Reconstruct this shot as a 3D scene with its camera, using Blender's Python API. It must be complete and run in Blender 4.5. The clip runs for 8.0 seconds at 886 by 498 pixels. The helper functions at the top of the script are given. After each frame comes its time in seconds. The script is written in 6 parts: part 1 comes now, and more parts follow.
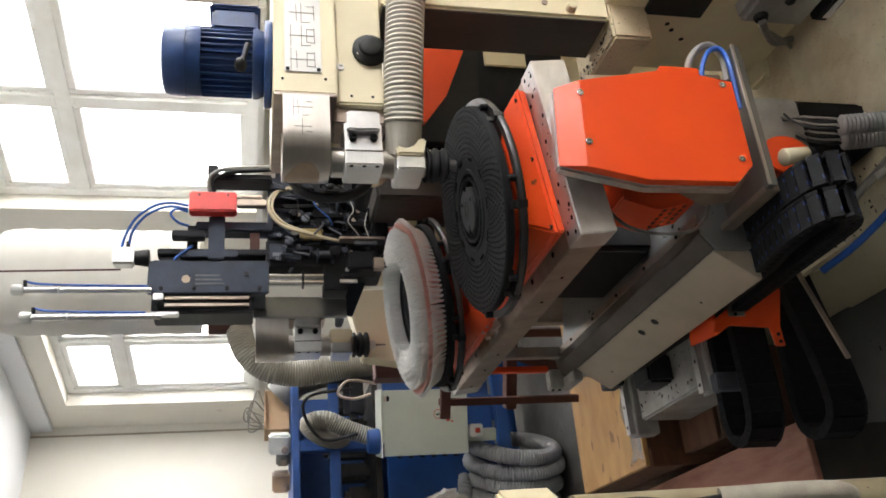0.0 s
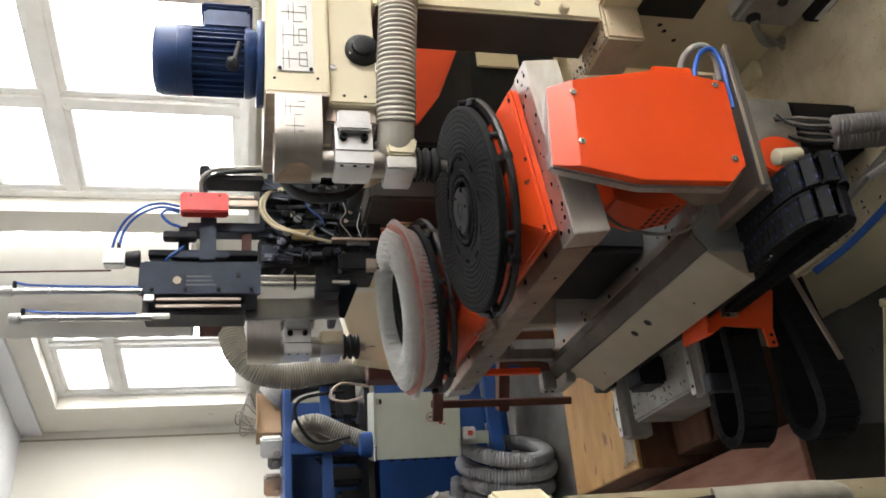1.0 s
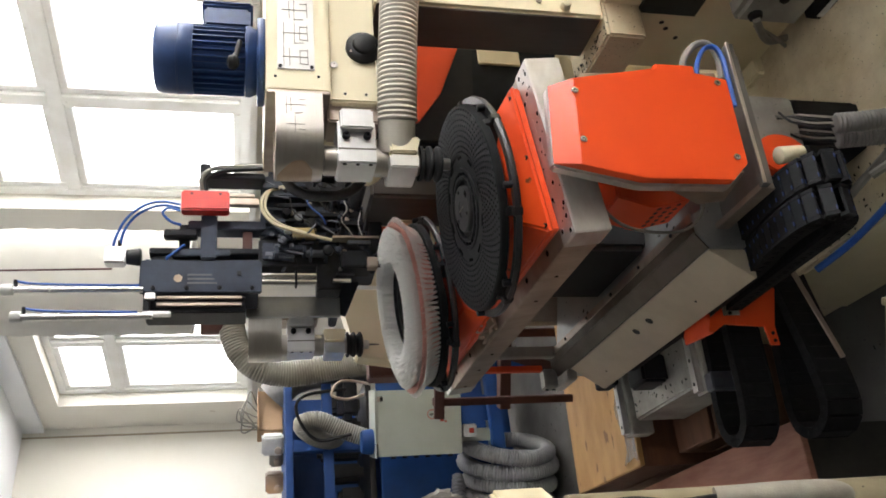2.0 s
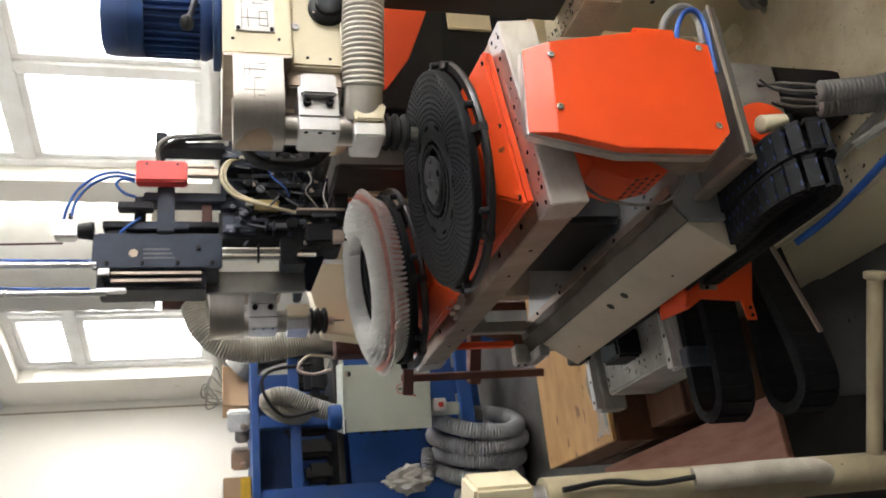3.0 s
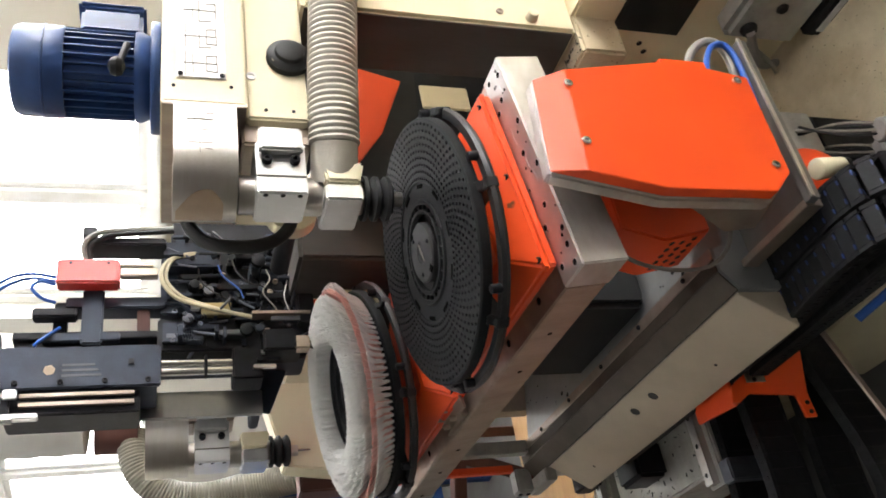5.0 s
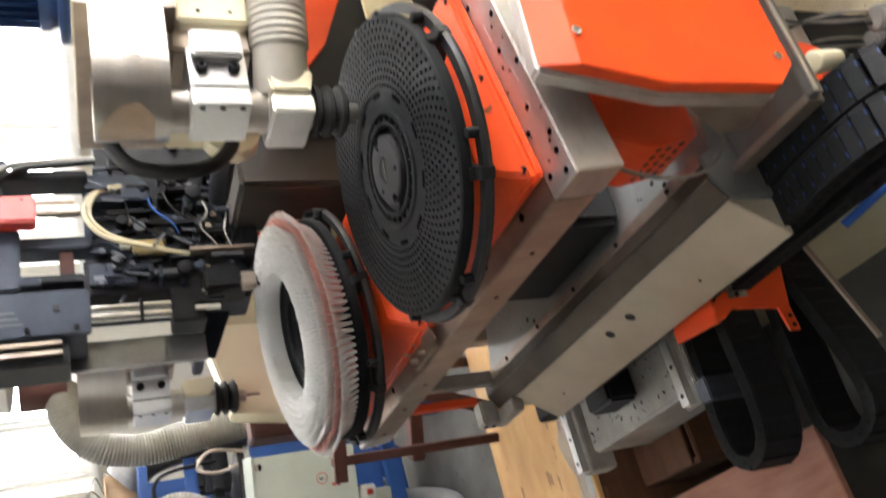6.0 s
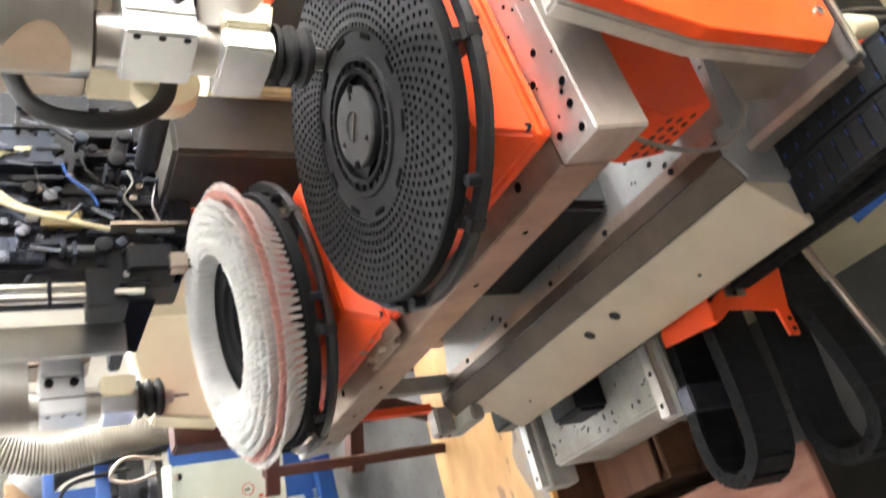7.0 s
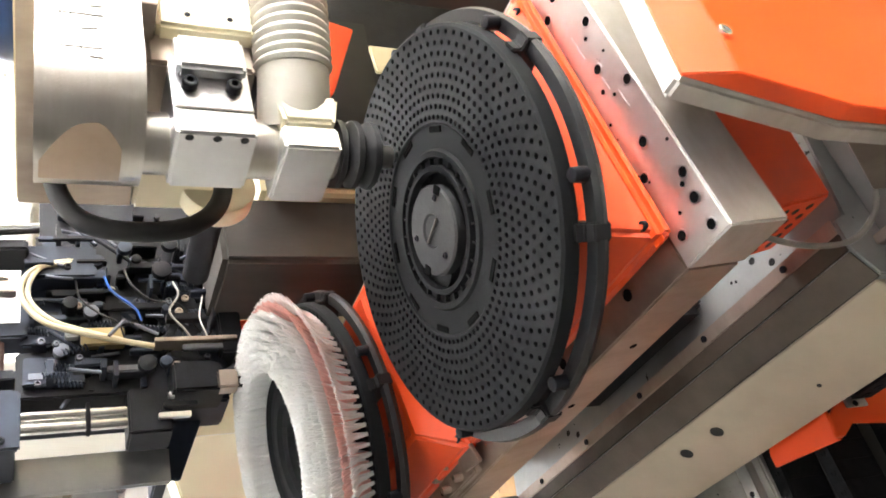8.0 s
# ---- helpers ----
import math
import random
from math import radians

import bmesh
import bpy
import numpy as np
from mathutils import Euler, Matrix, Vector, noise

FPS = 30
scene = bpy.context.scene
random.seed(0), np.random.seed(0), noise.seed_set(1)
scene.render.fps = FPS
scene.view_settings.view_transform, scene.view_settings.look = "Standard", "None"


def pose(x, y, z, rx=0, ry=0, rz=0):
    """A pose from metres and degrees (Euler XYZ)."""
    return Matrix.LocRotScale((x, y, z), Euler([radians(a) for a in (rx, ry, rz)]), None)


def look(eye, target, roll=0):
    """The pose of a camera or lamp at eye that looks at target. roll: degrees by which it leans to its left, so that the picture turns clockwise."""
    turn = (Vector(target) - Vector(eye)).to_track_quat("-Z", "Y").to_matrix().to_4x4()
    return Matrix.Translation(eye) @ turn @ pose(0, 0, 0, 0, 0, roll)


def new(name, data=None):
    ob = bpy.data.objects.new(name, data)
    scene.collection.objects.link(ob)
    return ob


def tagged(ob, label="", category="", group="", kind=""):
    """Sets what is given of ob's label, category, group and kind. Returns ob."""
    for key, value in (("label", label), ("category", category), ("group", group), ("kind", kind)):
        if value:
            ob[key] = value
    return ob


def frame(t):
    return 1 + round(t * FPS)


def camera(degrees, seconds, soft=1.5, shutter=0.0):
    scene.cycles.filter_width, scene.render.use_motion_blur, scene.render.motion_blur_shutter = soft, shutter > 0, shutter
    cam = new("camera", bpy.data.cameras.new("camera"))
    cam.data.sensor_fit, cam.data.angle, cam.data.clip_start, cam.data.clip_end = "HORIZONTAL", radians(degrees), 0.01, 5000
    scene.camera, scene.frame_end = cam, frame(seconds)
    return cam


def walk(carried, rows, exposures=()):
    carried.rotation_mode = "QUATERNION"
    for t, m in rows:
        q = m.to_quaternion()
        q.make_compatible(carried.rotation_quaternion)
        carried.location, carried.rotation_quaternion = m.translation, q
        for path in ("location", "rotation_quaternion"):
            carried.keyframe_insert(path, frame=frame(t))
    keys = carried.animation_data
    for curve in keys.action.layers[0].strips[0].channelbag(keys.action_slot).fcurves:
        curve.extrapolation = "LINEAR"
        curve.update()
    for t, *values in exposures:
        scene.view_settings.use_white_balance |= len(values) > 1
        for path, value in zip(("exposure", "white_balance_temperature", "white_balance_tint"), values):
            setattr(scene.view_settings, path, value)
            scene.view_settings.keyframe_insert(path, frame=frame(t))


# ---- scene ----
# ======== camera ========
cam = camera(55.3, 8.0, soft=1.7, shutter=0.5)
PATH = [
    (0.0, (0.0551, 0.0614, 1.5583), (0.0202, 2.0131, 1.1230), -89.50),
    (0.5, (0.0510, 0.0661, 1.5642), (0.0192, 2.0158, 1.1197), -89.52),
    (1.0, (0.0479, 0.0673, 1.5576), (0.0224, 2.0152, 1.1049), -89.42),
    (2.3, (0.0554, 0.0738, 1.5563), (0.0128, 2.0229, 1.1097), -89.61),
    (2.5, (0.0602, 0.0867, 1.5544), (-0.0224, 2.0302, 1.0898), -89.69),
    (3.0, (0.0538, 0.1436, 1.5417), (-0.0468, 2.0713, 1.0184), -90.13),
    (3.5, (0.0021, 0.2466, 1.5326), (0.0117, 2.1642, 0.9644), -91.41),
    (4.0, (-0.0557, 0.3232, 1.5089), (0.0659, 2.2312, 0.9220), -91.90),
    (4.2, (-0.0558, 0.3579, 1.5000), (0.1631, 2.2391, 0.8571), -90.44),
    (5.3, (-0.0361, 0.4998, 1.5201), (0.2005, 2.3854, 0.8967), -89.17),
    (5.5, (-0.0293, 0.5257, 1.5187), (0.1825, 2.4036, 0.8641), -90.00),
    (6.0, (-0.0564, 0.6120, 1.5282), (0.0236, 2.4511, 0.7464), -93.31),
    (6.5, (-0.1248, 0.6935, 1.5111), (-0.1152, 2.5120, 0.6789), -92.60),
    (7.0, (-0.0840, 0.8035, 1.5066), (0.0070, 2.5700, 0.5745), -91.20),
    (7.5, (-0.0473, 0.8783, 1.5134), (0.2322, 2.6482, 0.6249), -89.19),
    (8.0, (-0.0509, 0.9348, 1.5056), (0.2653, 2.7083, 0.6370), -89.46),
]
EXPOSURES = [(0.0, 0.58), (3.0, 0.72), (4.0, 0.93), (5.5, 1.2), (6.0, 1.45), (6.5, 2.0), (7.0, 2.32), (7.5, 2.12), (8.0, 2.15)]
walk(cam, [(t, look(e, a, r)) for t, e, a, r in PATH], EXPOSURES)

# ======== frames of reference ========
MACHINE = pose(0.058, 1.424, 0, 0, 0, 26.05)          # u into the machine, v along the table, z up
TABLE = MACHINE @ pose(0, 0, 1.012, 0, -7.0, 0)       # tilted work table
ROOM = pose(-1.468, 6.99, 0, 0, 0, -51.3)             # x along the window wall, y out through it
WORLD = Matrix.Identity(4)

# ======== light ========
world = bpy.data.worlds.new("world")
scene.world = world
world.use_nodes = True
wn = world.node_tree.nodes
sky = wn.new("ShaderNodeTexSky")
sky.sky_type, sky.sun_disc, sky.sun_elevation, sky.sun_rotation = "NISHITA", False, radians(50), radians(130)
world.node_tree.links.new(sky.outputs[0], wn["Background"].inputs[0])
wn["Background"].inputs[1].default_value = 0.12


def window_and_fill_light(name, m, w, h, power, color=(1, 0.98, 0.95)):
    """A lamp for the sky's light at one opening, seen or added."""
    lamp = bpy.data.lights.new(name, "AREA")
    lamp.shape, lamp.size, lamp.size_y, lamp.energy, lamp.color = "RECTANGLE", w, h, power, color
    ob = new(name, lamp)
    ob.matrix_world = m
    return ob


# Last three stand at added unseen windows; two are boosted to fill the front.
for x, power in ((1.065, 60), (3.31, 70), (5.555, 72), (7.80, 155), (10.045, 195)):
    window_and_fill_light("window_and_fill_light", ROOM @ pose(x, 0.30, 2.22, -90, 0, 0), 1.75, 1.7, power, (1.0, 0.975, 0.965))

# ======== materials ========
def material(name, color, rough=0.5, metal=0.0, color2=None, scale=30.0, grain=400.0, bump=0.15, stretch=(1, 1, 1), spread=(0.35, 0.7), coat=0.0, vary=0.0, rough2=None, specks=None, speck_scale=90.0, speck_at=0.72, transmission=0.0, subsurface=0.0, spec=0.5):
    """Two colours mixed by soft stains, fine grain in the relief, and optional specks of a third colour."""
    m = bpy.data.materials.new(name)
    m.use_nodes = True
    t = m.node_tree
    b = t.nodes["Principled BSDF"]
    L = t.links.new
    co = t.nodes.new("ShaderNodeTexCoord")
    mp = t.nodes.new("ShaderNodeMapping")
    mp.inputs["Scale"].default_value = stretch
    L(co.outputs["Object"], mp.inputs[0])
    n1 = t.nodes.new("ShaderNodeTexNoise")
    n1.inputs["Scale"].default_value, n1.inputs["Detail"].default_value, n1.inputs["Roughness"].default_value = scale, 6, 0.62
    L(mp.outputs[0], n1.inputs["Vector"])
    n2 = t.nodes.new("ShaderNodeTexNoise")
    n2.inputs["Scale"].default_value, n2.inputs["Detail"].default_value = grain, 3
    L(mp.outputs[0], n2.inputs["Vector"])
    ramp = t.nodes.new("ShaderNodeMapRange")
    ramp.inputs[1].default_value, ramp.inputs[2].default_value = spread
    L(n1.outputs[0], ramp.inputs[0])
    mix = t.nodes.new("ShaderNodeMix")
    mix.data_type = "RGBA"
    c2 = color2 or tuple(c * 0.72 for c in color)
    mix.inputs[6].default_value, mix.inputs[7].default_value = (*color, 1), (*c2, 1)
    L(ramp.outputs[0], mix.inputs[0])
    out = mix.outputs[2]
    if specks:
        n3 = t.nodes.new("ShaderNodeTexNoise")
        n3.inputs["Scale"].default_value, n3.inputs["Detail"].default_value = speck_scale, 2
        L(mp.outputs[0], n3.inputs["Vector"])
        st = t.nodes.new("ShaderNodeMapRange")
        st.inputs[1].default_value, st.inputs[2].default_value = speck_at, speck_at + 0.03
        L(n3.outputs[0], st.inputs[0])
        mx = t.nodes.new("ShaderNodeMix")
        mx.data_type = "RGBA"
        mx.inputs[7].default_value = (*specks, 1)
        L(st.outputs[0], mx.inputs[0])
        L(out, mx.inputs[6])
        out = mx.outputs[2]
    if vary:
        info = t.nodes.new("ShaderNodeObjectInfo")
        hsv = t.nodes.new("ShaderNodeHueSaturation")
        rg = t.nodes.new("ShaderNodeMapRange")
        rg.inputs[3].default_value, rg.inputs[4].default_value = 1 - vary, 1 + vary
        L(info.outputs["Random"], rg.inputs[0])
        L(rg.outputs[0], hsv.inputs["Value"])
        L(out, hsv.inputs["Color"])
        out = hsv.outputs[0]
    L(out, b.inputs["Base Color"])
    rr = t.nodes.new("ShaderNodeMapRange")
    rr.inputs[3].default_value, rr.inputs[4].default_value = rough, rough2 if rough2 is not None else min(1, rough + 0.15)
    L(n1.outputs[0], rr.inputs[0])
    L(rr.outputs[0], b.inputs["Roughness"])
    b.inputs["Metallic"].default_value = metal
    b.inputs["Coat Weight"].default_value = coat
    b.inputs["Specular IOR Level"].default_value = spec
    b.inputs["Coat Roughness"].default_value = 0.15
    b.inputs["Transmission Weight"].default_value = transmission
    b.inputs["Subsurface Weight"].default_value = subsurface
    b.inputs["Subsurface Radius"].default_value = (0.004, 0.004, 0.004)
    if bump:
        bp = t.nodes.new("ShaderNodeBump")
        bp.inputs["Strength"].default_value, bp.inputs["Distance"].default_value = bump, 0.002
        L(n2.outputs[0], bp.inputs["Height"])
        L(bp.outputs[0], b.inputs["Normal"])
    return m


STEEL = material("ground_steel", (0.68, 0.67, 0.65), 0.40, 1.0, (0.56, 0.53, 0.50), 14, 260, 0.10, (1, 1, 2), specks=(0.12, 0.09, 0.07), speck_scale=60, speck_at=0.74)
STEEL_DULL = material("dull_steel", (0.49, 0.415, 0.355), 0.40, 0.95, (0.38, 0.31, 0.255), 11, 200, 0.12, (1, 2, 1))
BRUSHED = material("brushed_stainless", (0.64, 0.61, 0.57), 0.24, 1.0, (0.57, 0.53, 0.48), 8, 300, 0.06, (1, 1, 9))
NAMEPLATE = material("engraved_nameplate", (0.62, 0.61, 0.58), 0.35, 0.4, (0.54, 0.53, 0.50), 9, 300, 0.05)
ALU = material("anodised_aluminium", (0.76, 0.76, 0.76), 0.24, 1.0, (0.66, 0.66, 0.66), 20, 300, 0.06)
CHROME = material("chromed_rod", (0.62, 0.61, 0.60), 0.14, 1.0, (0.72, 0.72, 0.72), 20, 300, 0.0)
CABLE_DULL = material("dusty_grey_cable", (0.24, 0.22, 0.19), 0.6, 0.0, (0.16, 0.145, 0.125), 30, 300, 0.1)
# Dark brown for beam faces turned from the light; shade as colour.
GROOVE_SHADE = material("brown_groove_shade", (0.11, 0.088, 0.068), 0.45, 0.5, (0.065, 0.052, 0.040), 8, 200, 0.2)
# Near-black for slots, notches and holes; recess shade put into the colour.
RECESS_SHADE = material("recess_shade_black", (0.003, 0.003, 0.003), 0.9, 0.0, (0.004, 0.004, 0.004), spec=0.05)
STEEL_DARK = material("oily_dark_steel_sheet", (0.27, 0.26, 0.25), 0.45, 0.85, (0.20, 0.19, 0.175), 5, 200, 0.15, (1, 2, 1))
TROUGH = material("scuffed_blue_grey_steel", (0.46, 0.47, 0.47), 0.36, 0.75, (0.33, 0.335, 0.33), 6, 220, 0.12, specks=(0.05, 0.045, 0.04), speck_scale=75, speck_at=0.72)
SHEET = material("painted_grey_sheet", (0.48, 0.415, 0.32), 0.48, 0.25, (0.40, 0.34, 0.26), 6, 500, 0.10)
CAST = material("light_grey_casting", (0.42, 0.41, 0.38), 0.55, 0.2, (0.25, 0.235, 0.21), 9, 160, 0.3, specks=(0.03, 0.03, 0.03), speck_scale=170, speck_at=0.72)
ORANGE = material("orange_powder_coat", (0.82, 0.076, 0.006), 0.38, 0.0, (0.74, 0.062, 0.005), 5, 900, 0.10, coat=0.12)
RED = material("red_enamel", (0.72, 0.030, 0.018), 0.35, 0.0, (0.60, 0.025, 0.015), 9, 500, 0.06, coat=0.3)
CREAM = material("cream_machine_paint", (0.74, 0.66, 0.45), 0.45, 0.0, (0.66, 0.57, 0.37), 5, 350, 0.12, coat=0.1, specks=(0.20, 0.16, 0.10), speck_scale=120, speck_at=0.76)
CREAM_CLEAN = material("clean_cream_paint", (0.78, 0.70, 0.49), 0.42, 0.0, (0.73, 0.65, 0.45), 4, 350, 0.10, coat=0.15)
CREAM_CHIPS = material("cream_paint_with_chips", (0.70, 0.61, 0.43), 0.5, 0.0, (0.46, 0.37, 0.23), 7, 300, 0.15, specks=(0.03, 0.03, 0.03), speck_scale=170, speck_at=0.69)
BLUE_MOTOR = material("blue_motor_enamel", (0.022, 0.068, 0.22), 0.35, 0.0, (0.014, 0.040, 0.13), 12, 400, 0.12, coat=0.25)
BLUE_MACHINE = material("blue_machine_paint", (0.007, 0.060, 0.24), 0.45, 0.0, (0.005, 0.04, 0.16), 4, 300, 0.12)
GREYBLUE = material("blued_steel", (0.032, 0.042, 0.066), 0.42, 0.4, (0.020, 0.025, 0.038), 13, 300, 0.12)
GUNMETAL = material("worn_gunmetal", (0.16, 0.17, 0.20), 0.40, 0.8, (0.09, 0.095, 0.115), 16, 300, 0.12)
RING = material("glossy_black_casting", (0.014, 0.015, 0.017), 0.26, 0.0, (0.022, 0.022, 0.024), 12, 300, 0.12, spec=0.5)
ORANGE_TRAY = material("soiled_orange_powder_coat", (0.82, 0.076, 0.006), 0.38, 0.0, (0.72, 0.060, 0.005), 5, 900, 0.10, coat=0.12, specks=(0.16, 0.035, 0.010), speck_scale=42, speck_at=0.73)
BLACKENED = material("blackened_steel", (0.011, 0.012, 0.017), 0.42, 0.3, (0.006, 0.006, 0.008), 18, 300, 0.15, spec=0.35)
BLACK = material("black_plastic", (0.010, 0.0105, 0.012), 0.42, 0.0, (0.018, 0.018, 0.018), 24, 500, 0.12, spec=0.3)
DISC_BLACK = material("moulded_black_polypropylene", (0.010, 0.0105, 0.012), 0.50, 0.0, (0.015, 0.0155, 0.016), 16, 700, 0.12, spec=0.10)
HUB = material("scuffed_dark_cap", (0.013, 0.013, 0.014), 0.55, 0.0, (0.028, 0.028, 0.028), 40, 300, 0.15, spread=(0.45, 0.75))
RUBBER = material("black_rubber", (0.012, 0.012, 0.013), 0.55, 0.0, (0.02, 0.02, 0.02), 30, 500, 0.1)
DARK = material("oily_dark_metal", (0.05, 0.045, 0.04), 0.5, 0.4, (0.03, 0.028, 0.026), 12, 200, 0.2)
BROWN = material("red_brown_primer", (0.10, 0.036, 0.028), 0.6, 0.0, (0.07, 0.026, 0.02), 10, 260, 0.2)
BRISTLE = material("white_nylon_bristle", (0.90, 0.895, 0.87), 0.35, 0.0, (0.84, 0.835, 0.81), 30, 600, 0.0, subsurface=0.25)
BRISTLE_RED = material("red_nylon_bristle", (0.84, 0.52, 0.46), 0.35, 0.0, (0.78, 0.42, 0.36), 30, 600, 0.0, subsurface=0.2)
HOSE = material("grey_ribbed_hose", (0.56, 0.53, 0.46), 0.38, 0.0, (0.46, 0.43, 0.37), 14, 300, 0.1, coat=0.2)
HOSE_CLEAR = material("translucent_ribbed_hose", (0.27, 0.25, 0.21), 0.30, 0.0, (0.19, 0.175, 0.145), 14, 300, 0.1, coat=0.3)
HOSE_GREY = material("silver_grey_hose", (0.40, 0.405, 0.42), 0.26, 0.0, (0.24, 0.245, 0.26), 7, 300, 0.1, coat=0.4)
CONDUIT = material("grey_conduit", (0.24, 0.23, 0.215), 0.5, 0.0, (0.17, 0.16, 0.15), 16, 300, 0.1)
CABLE = material("grey_cable", (0.30, 0.29, 0.26), 0.5, 0.0, (0.22, 0.21, 0.19), 20, 300, 0.1)
CABLE_OLD = material("yellowed_clear_tube", (0.56, 0.50, 0.34), 0.3, 0.0, (0.46, 0.40, 0.26), 20, 300, 0.05)
TUBE_BLUE = material("blue_air_tube", (0.020, 0.10, 0.42), 0.3, 0.0, (0.016, 0.08, 0.34), 20, 300, 0.0)
CHAIN = material("black_nylon_link", (0.014, 0.0145, 0.016), 0.6, 0.0, (0.006, 0.006, 0.007), 30, 500, 0.1, vary=0.15, spec=0.22)
STUD_BLUE = material("blue_plastic_pin", (0.008, 0.030, 0.13), 0.4, 0.0, None, 30, 400, 0.0)
BAG = material("white_filter_cloth", (0.78, 0.77, 0.72), 0.9, 0.0, (0.70, 0.68, 0.62), 4, 900, 0.4)
WALL = material("cream_white_plaster", (0.76, 0.735, 0.66), 0.85, 0.0, (0.72, 0.69, 0.61), 1.6, 90, 0.2, specks=(0.40, 0.33, 0.24), speck_scale=7, speck_at=0.77)
CEILING = material("white_ceiling_paint", (0.80, 0.81, 0.82), 0.9, 0.0, (0.76, 0.77, 0.78), 1.5, 90, 0.2)
# Plaster of the unseen walls, darkened to cut the light they bounce.
WALL_UNSEEN = material("dimmed_unseen_plaster", (0.24, 0.225, 0.20), 0.9, 0.0, (0.20, 0.185, 0.16), 1.6, 90, 0.2)
FRAME_WHITE = material("aged_white_frame_paint", (0.86, 0.86, 0.84), 0.45, 0.0, (0.78, 0.77, 0.73), 9, 300, 0.15, specks=(0.30, 0.26, 0.20), speck_scale=20, speck_at=0.74)
FLOOR = material("worn_terrazzo_floor", (0.125, 0.121, 0.114), 0.6, 0.0, (0.055, 0.052, 0.047), 2.2, 120, 0.12, specks=(0.04, 0.04, 0.04), speck_scale=95, speck_at=0.71)
CREAM_DIRTY = material("soiled_tan_paint", (0.38, 0.32, 0.20), 0.55, 0.0, (0.26, 0.21, 0.13), 9, 260, 0.2, specks=(0.10, 0.08, 0.05), speck_scale=60, speck_at=0.72)
PLY = material("stained_yellow_plywood", (0.56, 0.33, 0.12), 0.42, 0.0, (0.42, 0.23, 0.075), 5, 160, 0.12, (1, 2.5, 1), specks=(0.25, 0.13, 0.05), speck_scale=9, speck_at=0.66)
WOOD_DARK = material("brown_crate_wood", (0.15, 0.062, 0.028), 0.6, 0.0, (0.09, 0.037, 0.018), 6, 160, 0.25, (1, 6, 6))
BOARD = material("pinkish_plywood_board", (0.33, 0.15, 0.10), 0.6, 0.0, (0.23, 0.09, 0.055), 7, 200, 0.2, (6, 1, 1), specks=(0.06, 0.03, 0.02), speck_scale=30, speck_at=0.74)
CARD = material("brown_cardboard", (0.50, 0.34, 0.20), 0.8, 0.0, (0.42, 0.28, 0.16), 6, 200, 0.1)
GREY_BOX = material("grey_green_cabinet_paint", (0.52, 0.55, 0.48), 0.4, 0.0, (0.46, 0.49, 0.42), 5, 400, 0.1, coat=0.1)
WHITE = material("white_plastic", (0.78, 0.78, 0.74), 0.4, 0.0, None, 20, 300, 0.0)
YELLOW = material("yellow_print", (0.75, 0.45, 0.03), 0.5, 0.0, None, 20, 300, 0.0)
INK_RED = material("red_print", (0.60, 0.06, 0.03), 0.5, 0.0, None, 20, 300, 0.0)
INK = material("dark_engraving", (0.13, 0.12, 0.10), 0.6, 0.0, None, 20, 300, 0.0)
# Paint of the grey column; also the shade colour on the cream column.
COLUMN_GREY = material("column_grey_paint_and_shade", (0.088, 0.080, 0.072), 0.5, 0.1, (0.050, 0.045, 0.040), 9, 200, 0.2, (1, 1, 0.25))
TAPE = material("brown_tape", (0.50, 0.38, 0.27), 0.35, 0.0, (0.42, 0.31, 0.21), 20, 300, 0.0)
PLASTIC_FILM = material("crumpled_clear_film", (0.80, 0.80, 0.78), 0.12, 0.0, (0.70, 0.70, 0.68), 20, 120, 0.6, transmission=0.7)
CLOTH = material("grey_wrapping_cloth", (0.40, 0.36, 0.29), 0.9, 0.0, (0.30, 0.27, 0.22), 20, 300, 0.5)
GLASS = bpy.data.materials.new("window_glass")
GLASS.use_nodes = True
GLASS.node_tree.nodes["Principled BSDF"].inputs["Transmission Weight"].default_value = 1.0
GLASS.node_tree.nodes["Principled BSDF"].inputs["Roughness"].default_value = 0.02
GLASS.node_tree.nodes["Principled BSDF"].inputs["IOR"].default_value = 1.05

# ======== building helpers ========
def smooth(bm, angle=0.6):
    for f in bm.faces:
        f.smooth = True
    for e in bm.edges:
        if len(e.link_faces) == 2 and e.calc_face_angle(0) > angle:
            e.smooth = False


def thing(name, label, category, base=MACHINE, at=(0, 0, 0), group="", kind=""):
    """A top-level Empty; its parts are given in the coordinates of base."""
    ob = new(name)
    ob.empty_display_size = 0.05
    ob.matrix_world = base @ Matrix.Translation(at)
    ob["at"] = at
    return tagged(ob, label, category, group, kind)


def mesh_of(name, bm, mat, at=(0, 0, 0), soft=True):
    bmesh.ops.translate(bm, verts=bm.verts, vec=-Vector(at))
    if soft:
        smooth(bm)
    me = bpy.data.meshes.new(name)
    bm.to_mesh(me)
    bm.free()
    me.materials.append(mat)
    return me


def part(name, bm, mat, parent, label="", kind=""):
    """One mesh object under a thing or a part."""
    root = parent if parent.parent is None else parent.parent
    ob = new(name, mesh_of(name, bm, mat, root["at"]))
    ob.parent = parent
    return tagged(ob, label, kind=kind)


def solo(name, bm, mat, label, category, base=MACHINE, at=(0, 0, 0), group="", kind=""):
    """A top-level thing of one mesh."""
    ob = new(name, mesh_of(name, bm, mat, at))
    ob.matrix_world = base @ Matrix.Translation(at)
    return tagged(ob, label, category, group, kind)


def B():
    return bmesh.new()


